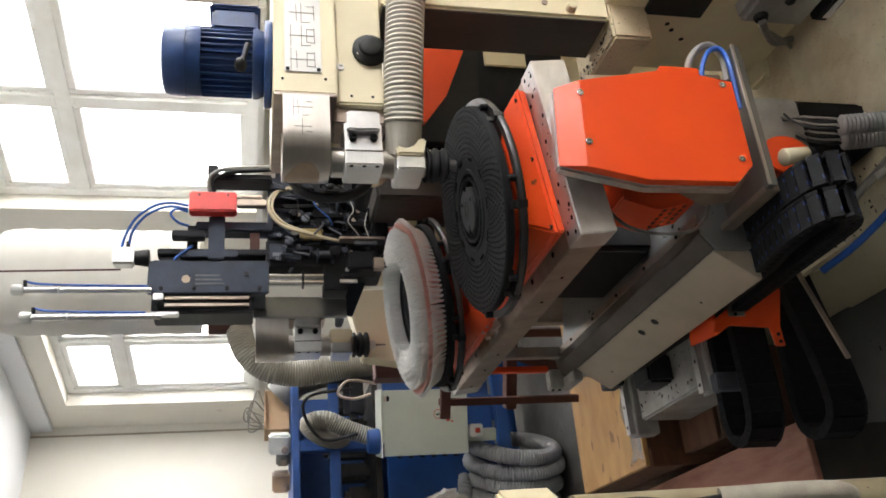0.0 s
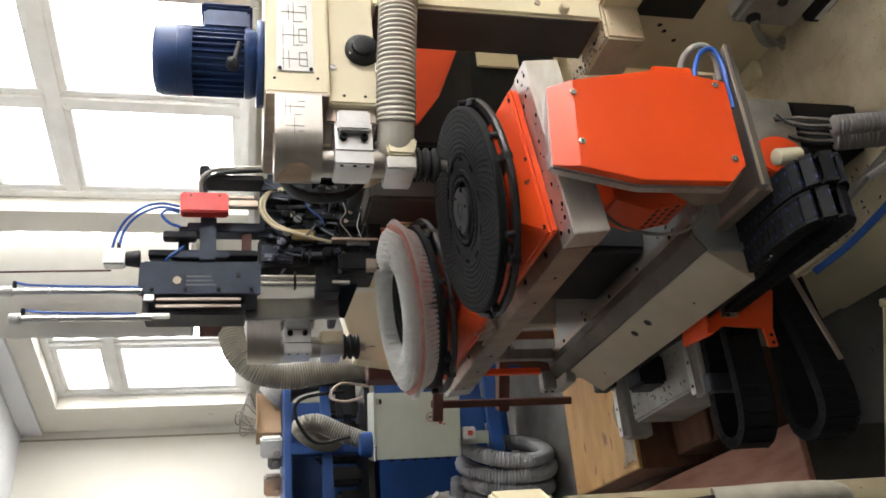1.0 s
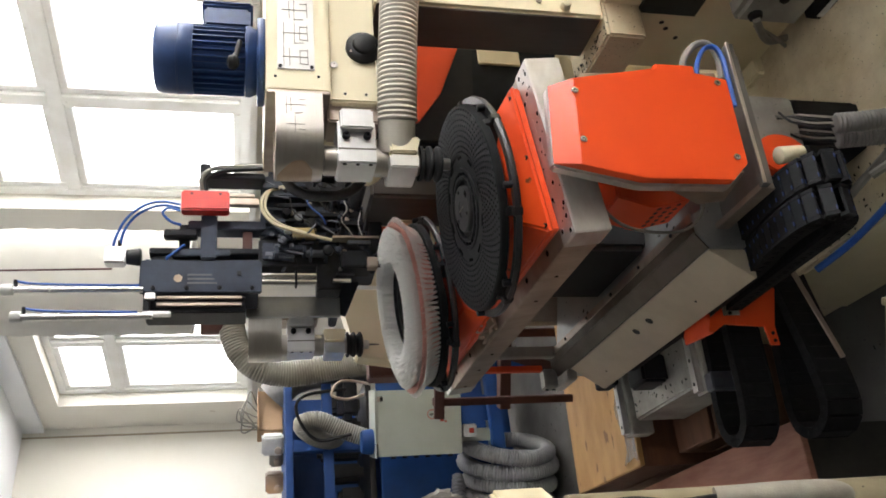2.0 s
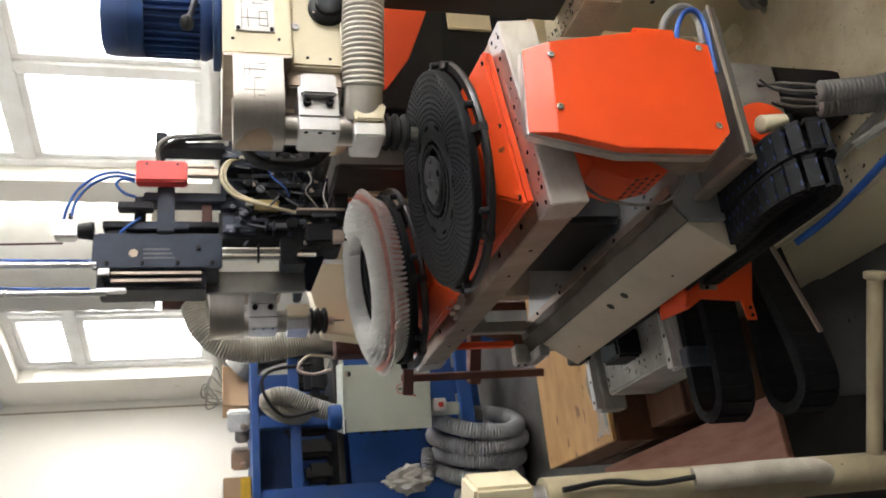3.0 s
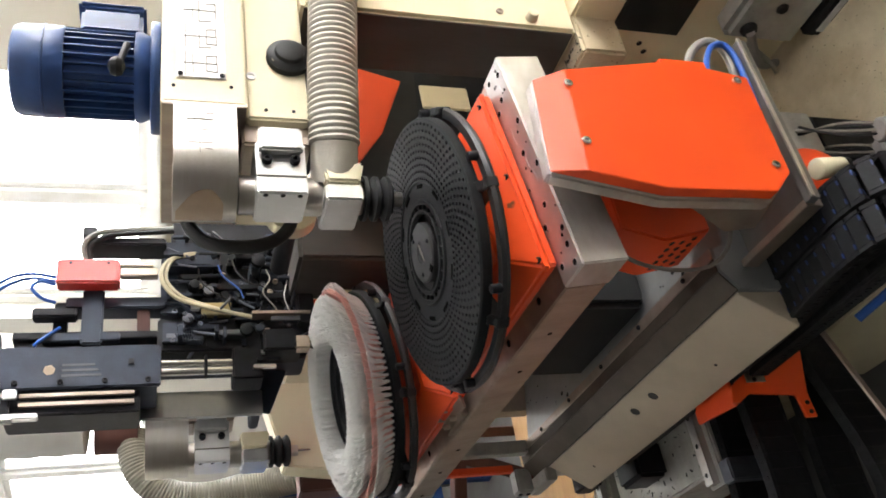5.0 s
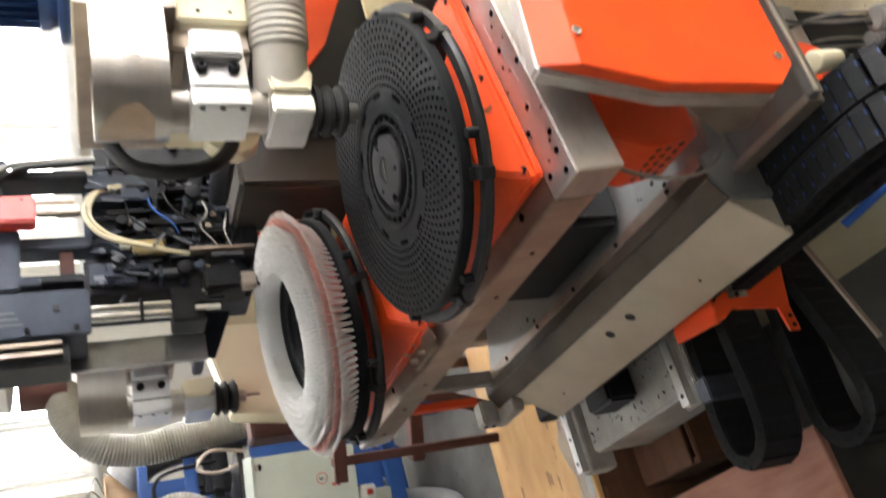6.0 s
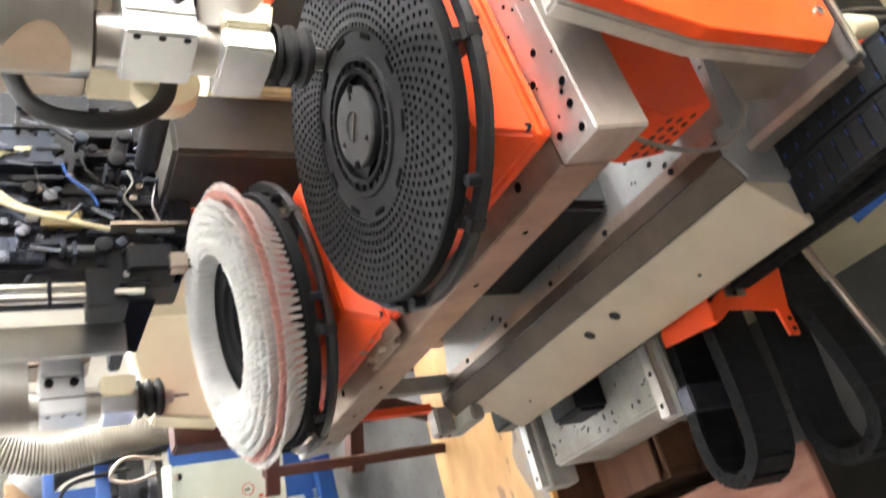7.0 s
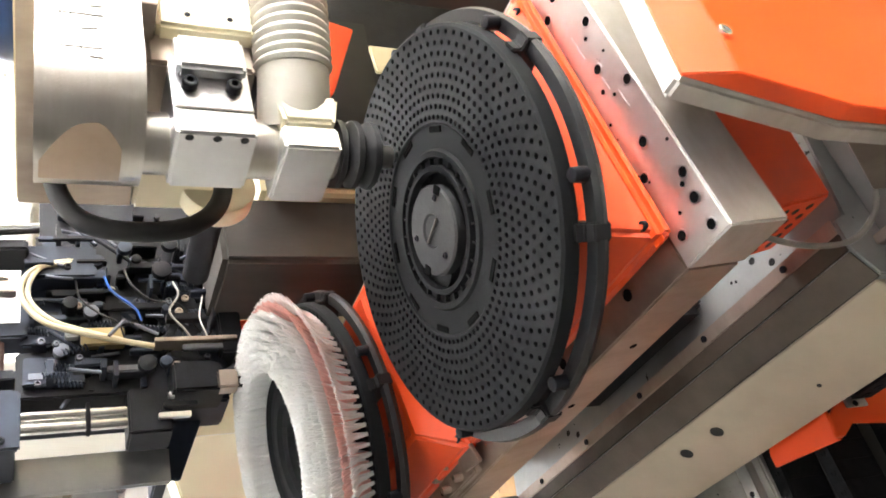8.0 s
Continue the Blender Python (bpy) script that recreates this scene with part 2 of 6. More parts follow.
def box(x0, x1, y0, y1, z0, z1, bevel=0.003, bm=None, turn=None):
    bm = bm or B()
    n = bmesh.ops.create_cube(bm, size=1, matrix=Matrix.Translation(((x0 + x1) / 2, (y0 + y1) / 2, (z0 + z1) / 2)) @ Matrix.Diagonal((abs(x1 - x0), abs(y1 - y0), abs(z1 - z0), 1)))
    if bevel:
        es = list({e for v in n["verts"] for e in v.link_edges})
        n = bmesh.ops.bevel(bm, geom=es, offset=min(bevel, 0.45 * min(abs(x1 - x0), abs(y1 - y0), abs(z1 - z0))), segments=2, affect="EDGES", clamp_overlap=True)
    return bm


def frame_axes(d):
    d = Vector(d).normalized()
    a = d.orthogonal().normalized()
    return d, a, d.cross(a)


def cyl(p0, p1, r0, r1=None, seg=24, bm=None, bevel=0.0):
    """A closed round bar or cone between two points; bevel rounds its ends."""
    bm = bm or B()
    p0, p1 = Vector(p0), Vector(p1)
    r1 = r0 if r1 is None else r1
    length = (p1 - p0).length
    prof = [(0, r0), (length, r1)]
    if bevel:
        b = min(bevel, 0.45 * length, 0.6 * min(r0, r1))
        prof = [(0, r0 - b), (b * 0.3, r0 - b * 0.3), (b, r0), (length - b, r1), (length - b * 0.3, r1 - b * 0.3), (length, r1 - b)]
    return lathe(p0, p1 - p0, prof, seg, bm)


def lathe(o, axis, prof, seg=32, bm=None, close=True):
    """A body turned about an axis: profile rows of distance along it and radius."""
    bm = bm or B()
    o = Vector(o)
    d, a, b = frame_axes(axis)
    rings = []
    for h, r in prof:
        rings.append([bm.verts.new(o + d * h + (a * math.cos(2 * math.pi * k / seg) + b * math.sin(2 * math.pi * k / seg)) * max(r, 1e-4)) for k in range(seg)])
    for lo, hi in zip(rings, rings[1:]):
        for k in range(seg):
            bm.faces.new((lo[k], lo[(k + 1) % seg], hi[(k + 1) % seg], hi[k]))
    if close:
        bm.faces.new(list(reversed(rings[0])))
        bm.faces.new(rings[-1])
    return bm


def curve_points(pts, n=12):
    """A smooth line through the points."""
    p = [Vector(q) for q in pts]
    p = [2 * p[0] - p[1]] + p + [2 * p[-1] - p[-2]]
    out = []
    for k in range(1, len(p) - 2):
        for j in range(n):
            t = j / n
            a, b, c, d = p[k - 1 : k + 3]
            out.append(0.5 * ((2 * b) + (c - a) * t + (2 * a - 5 * b + 4 * c - d) * t * t + (3 * b - a - 3 * c + d) * t ** 3))
    return out + [p[-2]]


def tube(pts, r, seg=10, n=10, bm=None, rib=0.0, pitch=0.01, even=False):
    """A hose or wire along a smooth line; rib makes it ribbed at that pitch."""
    bm = bm or B()
    line = curve_points(pts, n)
    if rib:
        ds = [0.0]
        for a, b in zip(line, line[1:]):
            ds.append(ds[-1] + (b - a).length)
        count = int(ds[-1] / (pitch / 4))
        fine, k = [], 0
        for i in range(count + 1):
            s = ds[-1] * i / count
            while k < len(ds) - 2 and ds[k + 1] < s:
                k += 1
            fine.append(line[k].lerp(line[k + 1], (s - ds[k]) / max(1e-9, ds[k + 1] - ds[k])))
        line = fine
    up, rings = None, []
    for i, p in enumerate(line):
        d = (line[min(i + 1, len(line) - 1)] - line[max(i - 1, 0)]).normalized()
        up = d.orthogonal().normalized() if up is None else (up - d * up.dot(d)).normalized()
        side = d.cross(up)
        rr = r
        if rib:
            rr = r + rib * (0.0, 0.7, 1.0, 0.7)[i % 4] - rib / 2
        rings.append([bm.verts.new(p + (up * math.cos(2 * math.pi * k / seg) + side * math.sin(2 * math.pi * k / seg)) * rr) for k in range(seg)])
    for lo, hi in zip(rings, rings[1:]):
        for k in range(seg):
            bm.faces.new((lo[k], lo[(k + 1) % seg], hi[(k + 1) % seg], hi[k]))
    bm.faces.new(list(reversed(rings[0])))
    bm.faces.new(rings[-1])
    return bm


def prism(poly, axis, a, b, bevel=0.0, bm=None):
    """A polygon in the plane across an axis ('x','y','z'), pulled from a to b along it."""
    bm = bm or B()
    k = "xyz".index(axis)

    def at(p, h):
        q = list(p)
        q.insert(k, h)
        return q

    lo, hi = [bm.verts.new(at(p, a)) for p in poly], [bm.verts.new(at(p, b)) for p in poly]
    fs = [bm.faces.new(lo), bm.faces.new(hi)]
    n = len(poly)
    fs += [bm.faces.new((lo[i], lo[(i + 1) % n], hi[(i + 1) % n], hi[i])) for i in range(n)]
    bmesh.ops.recalc_face_normals(bm, faces=fs)
    if bevel:
        es = list({e for f in fs for e in f.edges})
        bmesh.ops.bevel(bm, geom=es, offset=bevel, segments=2, affect="EDGES", clamp_overlap=True)
    return bm


def spun(bm, m):
    bmesh.ops.transform(bm, matrix=m, verts=bm.verts)
    return bm


def bolt(p, axis, r=0.005, h=0.004, bm=None):
    """A socket-head screw standing on a face."""
    bm = bm or B()
    d, a, b = frame_axes(axis)
    p = Vector(p)
    lathe(p, d, [(0, r), (h * 0.85, r), (h, r * 0.85), (h, r * 0.5), (h * 0.4, r * 0.45)], 12, bm)
    return bm


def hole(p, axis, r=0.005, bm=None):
    """A countersunk hole as a dark plug, its inner shade put into the colour, set a hair proud of its face."""
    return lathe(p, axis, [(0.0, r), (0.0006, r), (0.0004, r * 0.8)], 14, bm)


# ======== the room ========
H = 3.2
SILL, HEAD = 1.55, 2.90
# First two openings are seen; the other three are added unseen for side light.
WINDOWS = [(0.365, 1.765), (2.61, 4.01), (4.855, 6.255), (7.10, 8.50), (9.345, 10.745)]

solo("floor", box(-0.3, 11.9, -14.4, 0.3, -0.10, 0.0, 0), FLOOR, "worn grey terrazzo floor strewn with dark plastic chips", "floor", ROOM, kind="structure")
solo("ceiling", box(-0.3, 11.9, -14.4, 0.3, H, H + 0.12, 0), CEILING, "plain white painted ceiling", "ceiling", ROOM, kind="structure")
bm = B()
box(-0.24, 11.8, 0.0, 0.24, 0.0, SILL, 0, bm)
box(-0.24, 11.8, 0.0, 0.24, HEAD, H, 0, bm)
xs = [-0.24] + [x for w in WINDOWS for x in w] + [11.8]
for x0, x1 in zip(xs[::2], xs[1::2]):
    box(x0, x1, 0.0, 0.24, SILL, HEAD, 0, bm)
solo("wall_north", bm, WALL, "cream-white plaster wall with a row of window openings", "wall", ROOM, kind="structure")
solo("wall_west", box(-0.24, 0.0, -14.4, 0.0, 0, H, 0), WALL, "cream-white plaster wall with faint stains", "wall", ROOM, kind="structure")
# Unseen closing walls, coloured dark so the far room stays dim.
solo("wall_south", box(0.0, 11.6, -14.4, -14.16, 0, H, 0), WALL_UNSEEN, "unseen closing wall, its plaster darkened to cut bounced light", "wall", ROOM, kind="structure")
solo("wall_east", box(11.6, 11.8, -14.16, 0.0, 0, H, 0), WALL_UNSEEN, "unseen closing wall, its plaster darkened to cut bounced light", "wall", ROOM, kind="structure")
bm = B()
box(0.0, 11.6, -0.03, 0.0, 3.05, H, 0.004, bm)
solo("trim", bm, CEILING, "white painted concrete ring beam under the ceiling", "beam", ROOM, kind="structure")
solo("trim_crack", box(0.0, 0.004, -0.075, -0.06, 1.3, H, 0.001), material("grey_wall_seam", (0.42, 0.37, 0.28), 0.9), "thin grey seam running up the plaster wall", "seam", ROOM, kind="structure")

for i, (x0, x1) in enumerate(WINDOWS):
    win = thing(f"window_{i + 1}", "white-painted wooden casement window with a transom and bright daylight, third to fifth added unseen", "window", ROOM, (x0, 0, SILL), kind="structure")
    xm, zt = x0 + 0.70, 2.47
    part("window_sill", box(x0 - 0.04, x1 + 0.04, -0.05, 0.24, SILL - 0.035, SILL, 0.006), FRAME_WHITE, win)
    fr = B()
    for a, b, c, d in ((x0, x0 + 0.05, SILL, HEAD), (x1 - 0.05, x1, SILL, HEAD)):
        box(a, b, 0.10, 0.17, c, d, 0.004, fr)
    for c, d in ((SILL, SILL + 0.05), (HEAD - 0.05, HEAD), (zt - 0.035, zt + 0.035)):
        box(x0 + 0.05, x1 - 0.05, 0.10, 0.17, c, d, 0.004, fr)
    for c, d in ((SILL + 0.05, zt - 0.035), (zt + 0.035, HEAD - 0.05)):
        box(xm - 0.03, xm + 0.03, 0.095, 0.175, c, d, 0.004, fr)
    wf = part("window_frame", fr, FRAME_WHITE, win)
    for a, b in ((x0 + 0.05, xm - 0.03), (xm + 0.03, x1 - 0.05)):
        for c, d in ((SILL + 0.05, zt - 0.035), (zt + 0.035, HEAD - 0.05)):
            sash = B()
            for e in ((a, a + 0.035, c, d), (b - 0.035, b, c, d), (a + 0.035, b - 0.035, c, c + 0.035), (a + 0.035, b - 0.035, d - 0.035, d)):
                box(e[0], e[1], 0.115, 0.155, e[2], e[3], 0.004, sash)
            part("sash", sash, FRAME_WHITE, win)
            pane = part("pane", box(a + 0.034, b - 0.034, 0.133, 0.137, c + 0.034, d - 0.034, 0), GLASS, win)
            pane.visible_shadow = False

# ======== work table: a tilted steel frame with two stations ========
table = thing("work_table", "ground steel tilting table frame with drilled end blocks", "machine table", TABLE)
part("end_block", box(0.0, 0.365, 0.0, 0.062, -0.070, 0.0, 0.002), STEEL, table)
part("end_block", box(0.0, 0.365, 0.975, 1.035, -0.070, 0.0, 0.002), STEEL, table)
part("side_beam", box(0.0, 0.050, 0.0625, 0.9745, -0.066, -0.002, 0.002), STEEL_DULL, table)
part("side_beam", box(0.315, 0.365, 0.0625, 0.9745, -0.066, -0.002, 0.002), STEEL_DULL, table)
hb, rims = B(), B()
for p, v in ((0.008, 0.016), (0.036, 0.016), (0.165, 0.008), (0.11, 0.03), (0.20, 0.03), (0.245, 0.012), (0.30, 0.03), (0.335, 0.014), (0.345, 0.045), (0.02, 0.048), (0.29, 0.05), (0.06, 0.012), (0.085, 0.05)):
    hole((p + 0.005, v, 0.0), (0, 0, 1), 0.0047, hb)
    lathe((p + 0.005, v, 0.0), (0, 0, 1), [(0.0, 0.0064), (0.0004, 0.0062), (0.0004, 0.0048), (0.0, 0.0047)], 16, rims, False)
for v in (0.14, 0.27, 0.62, 0.75, 0.9):
    hole((0.025, v, -0.002), (0, 0, 1), 0.006, hb)
    hole((0.0, v + 0.06, -0.035), (-1, 0, 0), 0.004, hb)
part("bolt_hole", hb, RECESS_SHADE, table, "counterbored bolt holes as black plugs for their inner shade", kind="stuff")
part("hole_rim", rims, ALU, table, "bright worn rims round the bolt holes", kind="stuff")
rnd = random.Random(8)
pb = B()
for k in range(16):
    hole((rnd.uniform(0.02, 0.35), rnd.uniform(0.006, 0.056), 0.0), (0, 0, 1), rnd.uniform(0.0014, 0.0026), pb)
part("pin_hole", pb, RECESS_SHADE, table, "small pin holes as black plugs", kind="stuff")
sc = B()
for p, v, l in ((0.15, 0.022, 0.022), (0.18, 0.030, 0.016), (0.225, 0.036, 0.030), (0.31, 0.02, 0.014)):
    box(p, p + l, v, v + 0.0012, 0.0001, 0.0005, 0, sc)
part("scratch", sc, ALU, table, "bright scratches on the ground face", kind="stuff")


def tray(v0, v1, name, lip):
    """A folded orange sheet tray under one station."""
    t = thing(name, "orange powder-coated folded sheet tray under a brush plate", "tray", TABLE, (0.18, (v0 + v1) / 2, 0), group="trays on the table")
    bm = B()
    lo = [(0.03, v0), (0.335, v0), (0.335, v1), (0.03, v1)]
    hi = [(0.075, v0 + 0.05), (0.29, v0 + 0.05), (0.29, v1 - 0.05), (0.075, v1 - 0.05)]
    a = [bm.verts.new((*p, 0.002)) for p in lo]
    m = [bm.verts.new((*p, 0.020)) for p in lo]
    b = [bm.verts.new((*p, 0.058)) for p in hi]
    bm.faces.new(b)
    bm.faces.new(list(reversed(a)))
    for k in range(4):
        j = (k + 1) % 4
        bm.faces.new((a[k], a[j], m[j], m[k]))
        bm.faces.new((m[k], m[j], b[j], b[k]))
    bmesh.ops.recalc_face_normals(bm, faces=bm.faces)
    bmesh.ops.bevel(bm, geom=bm.edges[:], offset=0.004, segments=2, affect="EDGES")
    part("tray_sheet", bm, ORANGE_TRAY, t)
    if lip:
        part("edge_lip", box(0.026, 0.338, v0 - 0.004, v0 + 0.020, 0.010, 0.0225, 0.006), ORANGE_TRAY, t)
    for u in (0.045, 0.185, 0.315):
        part("edge_screw", bolt((u, v0 + 0.008, 0.0225), (0, 0, 1), 0.005, 0.004), BLACKENED, t)
    part("hub_post", cyl((0.17, (v0 + v1) / 2, 0.05), (0.17, (v0 + v1) / 2, 0.10), 0.05, 0.045), BLACK, t)
    return t


tray(0.050, 0.472, "orange_tray", True)
tray(0.476, 0.960, "orange_tray", False)
cl = part("tray_clamp", box(0.004, 0.046, 0.500, 0.600, -0.0015, 0.010, 0.002), STEEL_DULL, table, "greasy steel clamp between the trays")
part("clamp_arm", prism([(0.008, 0.470), (0.040, 0.480), (0.030, 0.520), (0.012, 0.515)], "z", 0.0105, 0.016, 0.001), STEEL_DULL, cl)
for u, v in ((0.014, 0.535), (0.036, 0.548), (0.014, 0.575), (0.034, 0.588)):
    part("clamp_screw", bolt((u, v, 0.0102), (0, 0, 1), 0.0055, 0.012), STEEL_DULL, cl)


def holed_disc(R=0.204, rings=9, count=84):
    """The plate's upper side: rings of drilled holes, each a real recess."""
    bm = B()
    r0, r1, q = 0.108, 0.200, 0.0
    dr = (r1 - r0) / rings
    cols = {}

    def v(r, a, z):
        key = (round(r, 5), round(a % (2 * math.pi), 5), round(z, 5))
        if key not in cols:
            cols[key] = bm.verts.new((r * math.cos(a), r * math.sin(a), z))
        return cols[key]

    da = 2 * math.pi / count
    for i in range(rings):
        ra, rb = r0 + i * dr, r0 + (i + 1) * dr
        rc, h = (ra + rb) / 2, 0.0027
        for k in range(count):
            a0 = k * da
            shift = da / 4 * (1 if i % 2 else -1)
            ac = a0 + da / 2
            ring = [(ra, a0), (ra, ac), (ra, a0 + da), (rc, a0 + da), (rb, a0 + da), (rb, ac), (rb, a0), (rc, a0)]
            outer = [v(r, a, q) for r, a in ring]
            ww = h / rc
            inn = [(rc - h * c, ac + shift + ww * s) for c, s in ((0.7, -0.7), (1, 0), (0.7, 0.7), (0, 1), (-0.7, 0.7), (-1, 0), (-0.7, -0.7), (0, -1))]
            top = [bm.verts.new((r * math.cos(a), r * math.sin(a), q)) for r, a in inn]
            low = [bm.verts.new((r * math.cos(a), r * math.sin(a), q - 0.006)) for r, a in inn]
            for j in range(8):
                n = (j + 1) % 8
                bm.faces.new((outer[j], outer[n], top[n], top[j]))
                bm.faces.new((top[j], top[n], low[n], low[j]))
            bm.faces.new(low)
    bmesh.ops.recalc_face_normals(bm, faces=bm.faces)
    seg = count
    for prof in ([(R - 0.004, 0.0), (R - 0.001, -0.002), (R, -0.006), (R, -0.016), (0.06, -0.016)], [(0.108, 0.0), (0.106, -0.002), (0.082, -0.002), (0.080, 0.001), (0.074, 0.001), (0.073, -0.004), (0.066, -0.004), (0.065, 0.002), (0.060, 0.002), (0.058, -0.005)]):
        rs = [[bm.verts.new((r * math.cos(2 * math.pi * k / seg), r * math.sin(2 * math.pi * k / seg), z)) for k in range(seg)] for r, z in prof]
        for lo, hi in zip(rs, rs[1:]):
            for k in range(seg):
                bm.faces.new((lo[k], lo[(k + 1) % seg], hi[(k + 1) % seg], hi[k]))
    # the rim between the last holes and the edge
    rs = [[bm.verts.new((r * math.cos(2 * math.pi * k / seg), r * math.sin(2 * math.pi * k / seg), 0.0)) for k in range(seg)] for r in (r1, R - 0.004)]
    for k in range(seg):
        bm.faces.new((rs[0][k], rs[0][(k + 1) % seg], rs[1][(k + 1) % seg], rs[1][k]))
    return bm


def brush_station(name, label, at):
    """A turning plate with its carrying ring, lugs and hub."""
    t = thing(name, label, "brush plate", TABLE @ Matrix.Translation(at))
    part("plate", holed_disc(), DISC_BLACK, t)
    sl = B()
    for k in range(10):
        spun(box(0.098, 0.1045, -0.0115, 0.0115, -0.004, -0.0012, 0.0005, B()), pose(0, 0, 0, 0, 0, 36 * k)).to_mesh(me := bpy.data.meshes.new("t"))
        sl.from_mesh(me)
        bpy.data.meshes.remove(me)
    part("slot", sl, RECESS_SHADE, t, "ten short slots round the plate, their shade put in as black", kind="stuff")
    for k in range(24):
        ob = part("rib", spun(box(0.0665, 0.0728, -0.0012, 0.0012, -0.0045, 0.0006, 0), pose(0, 0, 0, 0, 0, 15 * k)), DISC_BLACK, t)
    part("hub_cap", lathe((0, 0, -0.006), (0, 0, 1), [(0, 0.046), (0.010, 0.046), (0.012, 0.044), (0.0125, 0.018), (0.0105, 0.016), (0.0105, 0.001)], 40), HUB, t, "scuffed dark metal hub cap")
    # Black blocks put the notches' shade on the hub cap.
    for a in (20, 200):
        part("hub_notch", spun(box(0.038, 0.0475, -0.006, 0.006, 0.0050, 0.0069, 0.0006), pose(0, 0, 0, 0, 0, a)), RECESS_SHADE, t)
    part("hub_slot", box(-0.016, 0.016, -0.001, 0.001, 0.0050, 0.0072, 0.0004), INK, t)
    hs = B()
    for k in range(3):
        bolt((0.034 * math.cos(2.1 * k + 0.4), 0.034 * math.sin(2.1 * k + 0.4), 0.0062), (0, 0, 1), 0.0035, 0.002, hs)
    part("hub_screw", hs, BLACKENED, t, kind="stuff")
    ring = B()
    prof = [(0.207, -0.036), (0.217, -0.036), (0.219, -0.030), (0.217, -0.024), (0.204, -0.024), (0.202, -0.030)]
    seg = 96
    rs = [[ring.verts.new((r * math.cos(2 * math.pi * k / seg), r * math.sin(2 * math.pi * k / seg), z)) for k in range(seg)] for r, z in prof]
    for i in range(len(rs)):
        lo, hi = rs[i], rs[(i + 1) % len(rs)]
        for k in range(seg):
            ring.faces.new((lo[k], lo[(k + 1) % seg], hi[(k + 1) % seg], hi[k]))
    part("carrier_ring", ring, RING, t)
    for k in range(7):
        m = pose(0, 0, 0, 0, 0, 360 / 7 * k)
        lug = part("lug", spun(prism([(0.150, -0.018), (0.2025, -0.018), (0.2045, -0.010), (0.2085, -0.008), (0.2085, -0.018), (0.219, -0.020), (0.219, -0.038), (0.150, -0.040)], "y", -0.008, 0.008, 0.0015), m), BLACK, t)
        part("clamp_screw", spun(cyl((0.205, 0.047, -0.034), (0.205, 0.047, -0.010), 0.0075, 0.0065, 14, None, 0.001), m), BLACKENED, t)
    part("spindle_hub", cyl((0, 0, -0.075), (0, 0, -0.016), 0.075, 0.085, 32), BLACK, t)
    return t


disc = brush_station("drilled_brush_plate", "round black plastic brush plate with rings of drilled holes", (0.172, 0.220, 0.108))
brush = brush_station("tufted_brush", "round brush of white nylon tufts on a black plate", (0.160, 0.712, 0.112))


def tuft_mesh(seed, length, lean, spread, mat):
    """One tuft: a fan of thin tapered filaments rising from its hole and leaning outward."""
    rnd = random.Random(seed)
    vs, fs = [], []
    for k in range(24):
        a, rr = rnd.uniform(0, 6.283), 0.0022 * math.sqrt(rnd.random())
        bx, by = rr * math.cos(a), rr * math.sin(a)
        ex = spread * rnd.uniform(-1, 1) + lean * length
        ey = spread * rnd.uniform(-1.9, 1.9)
        L = length * rnd.uniform(0.96, 1.02)
        w = 0.0009
        base = len(vs)
        for j, s in enumerate((0.0, 0.5, 1.0)):
            cx, cy, cz = bx + ex * s ** 1.6, by + ey * s ** 1.3, L * s * (1 - 0.12 * s * abs(lean))
            for q in range(3):
                vs.append((cx + w * math.cos(2.094 * q + a), cy + w * math.sin(2.094 * q + a), cz))
        for j in range(2):
            for q in range(3):
                i0, i1 = base + 3 * j + q, base + 3 * j + (q + 1) % 3
                fs.append((i0, i1, i1 + 3, i0 + 3))
        fs.append((base + 6, base + 7, base + 8))
    me = bpy.data.meshes.new("tuft")
    me.from_pydata(vs, [], fs)
    me.materials.append(mat)
    return me


TUFT_ROWS = [(0.120, -0.02, 0.066), (0.127, 0.03, 0.069), (0.135, 0.08, 0.071), (0.144, 0.15, 0.071), (0.153, 0.23, 0.070), (0.162, 0.32, 0.067), (0.171, 0.42, 0.062), (0.180, 0.56, 0.051), (0.190, 0.66, 0.044)]


def add_tufts():
    for i, (r, lean, length) in enumerate(TUFT_ROWS):
        count = 100
        mats = BRISTLE_RED if i == 7 else BRISTLE
        kinds = [tuft_mesh(10 * i + j, length, lean, 0.0024 + 0.00012 * i, mats) for j in range(4)]
        single = i in (0, 5, 8)
        joined = B()
        for k in range(count):
            m = pose(r, 0, 0.0, 0, 0, random.uniform(-1.5, 1.5))
            m = pose(0, 0, 0, 0, 0, 360 * k / count) @ m
            me = kinds[k % 4]
            if single:
                ob = new("tuft", me)
                ob.parent, ob.matrix_local = brush, m
            else:
                start = len(joined.verts)
                joined.from_mesh(me)
                joined.verts.ensure_lookup_table()
                bmesh.ops.transform(joined, matrix=m, verts=joined.verts[start:])
        if not single:
            me = bpy.data.meshes.new("bristle_band")
            joined.to_mesh(me)
            joined.free()
            me.materials.append(mats)
            ob = new("bristle_band", me)
            ob.parent = brush
            tagged(ob, "row of pale red nylon tufts" if i == 7 else "dense row of white nylon tufts", kind="stuff")
    part("brush_core", lathe((0, 0, 0.0), (0, 0, 1), [(0.0, 0.116), (0.034, 0.114), (0.037, 0.110), (0.031, 0.104), (0.029, 0.092), (0.033, 0.088), (0.033, 0.074), (0.026, 0.070), (0.024, 0.054), (0.010, 0.050)], 56), DISC_BLACK, brush, "moulded black brush core")


add_tufts()

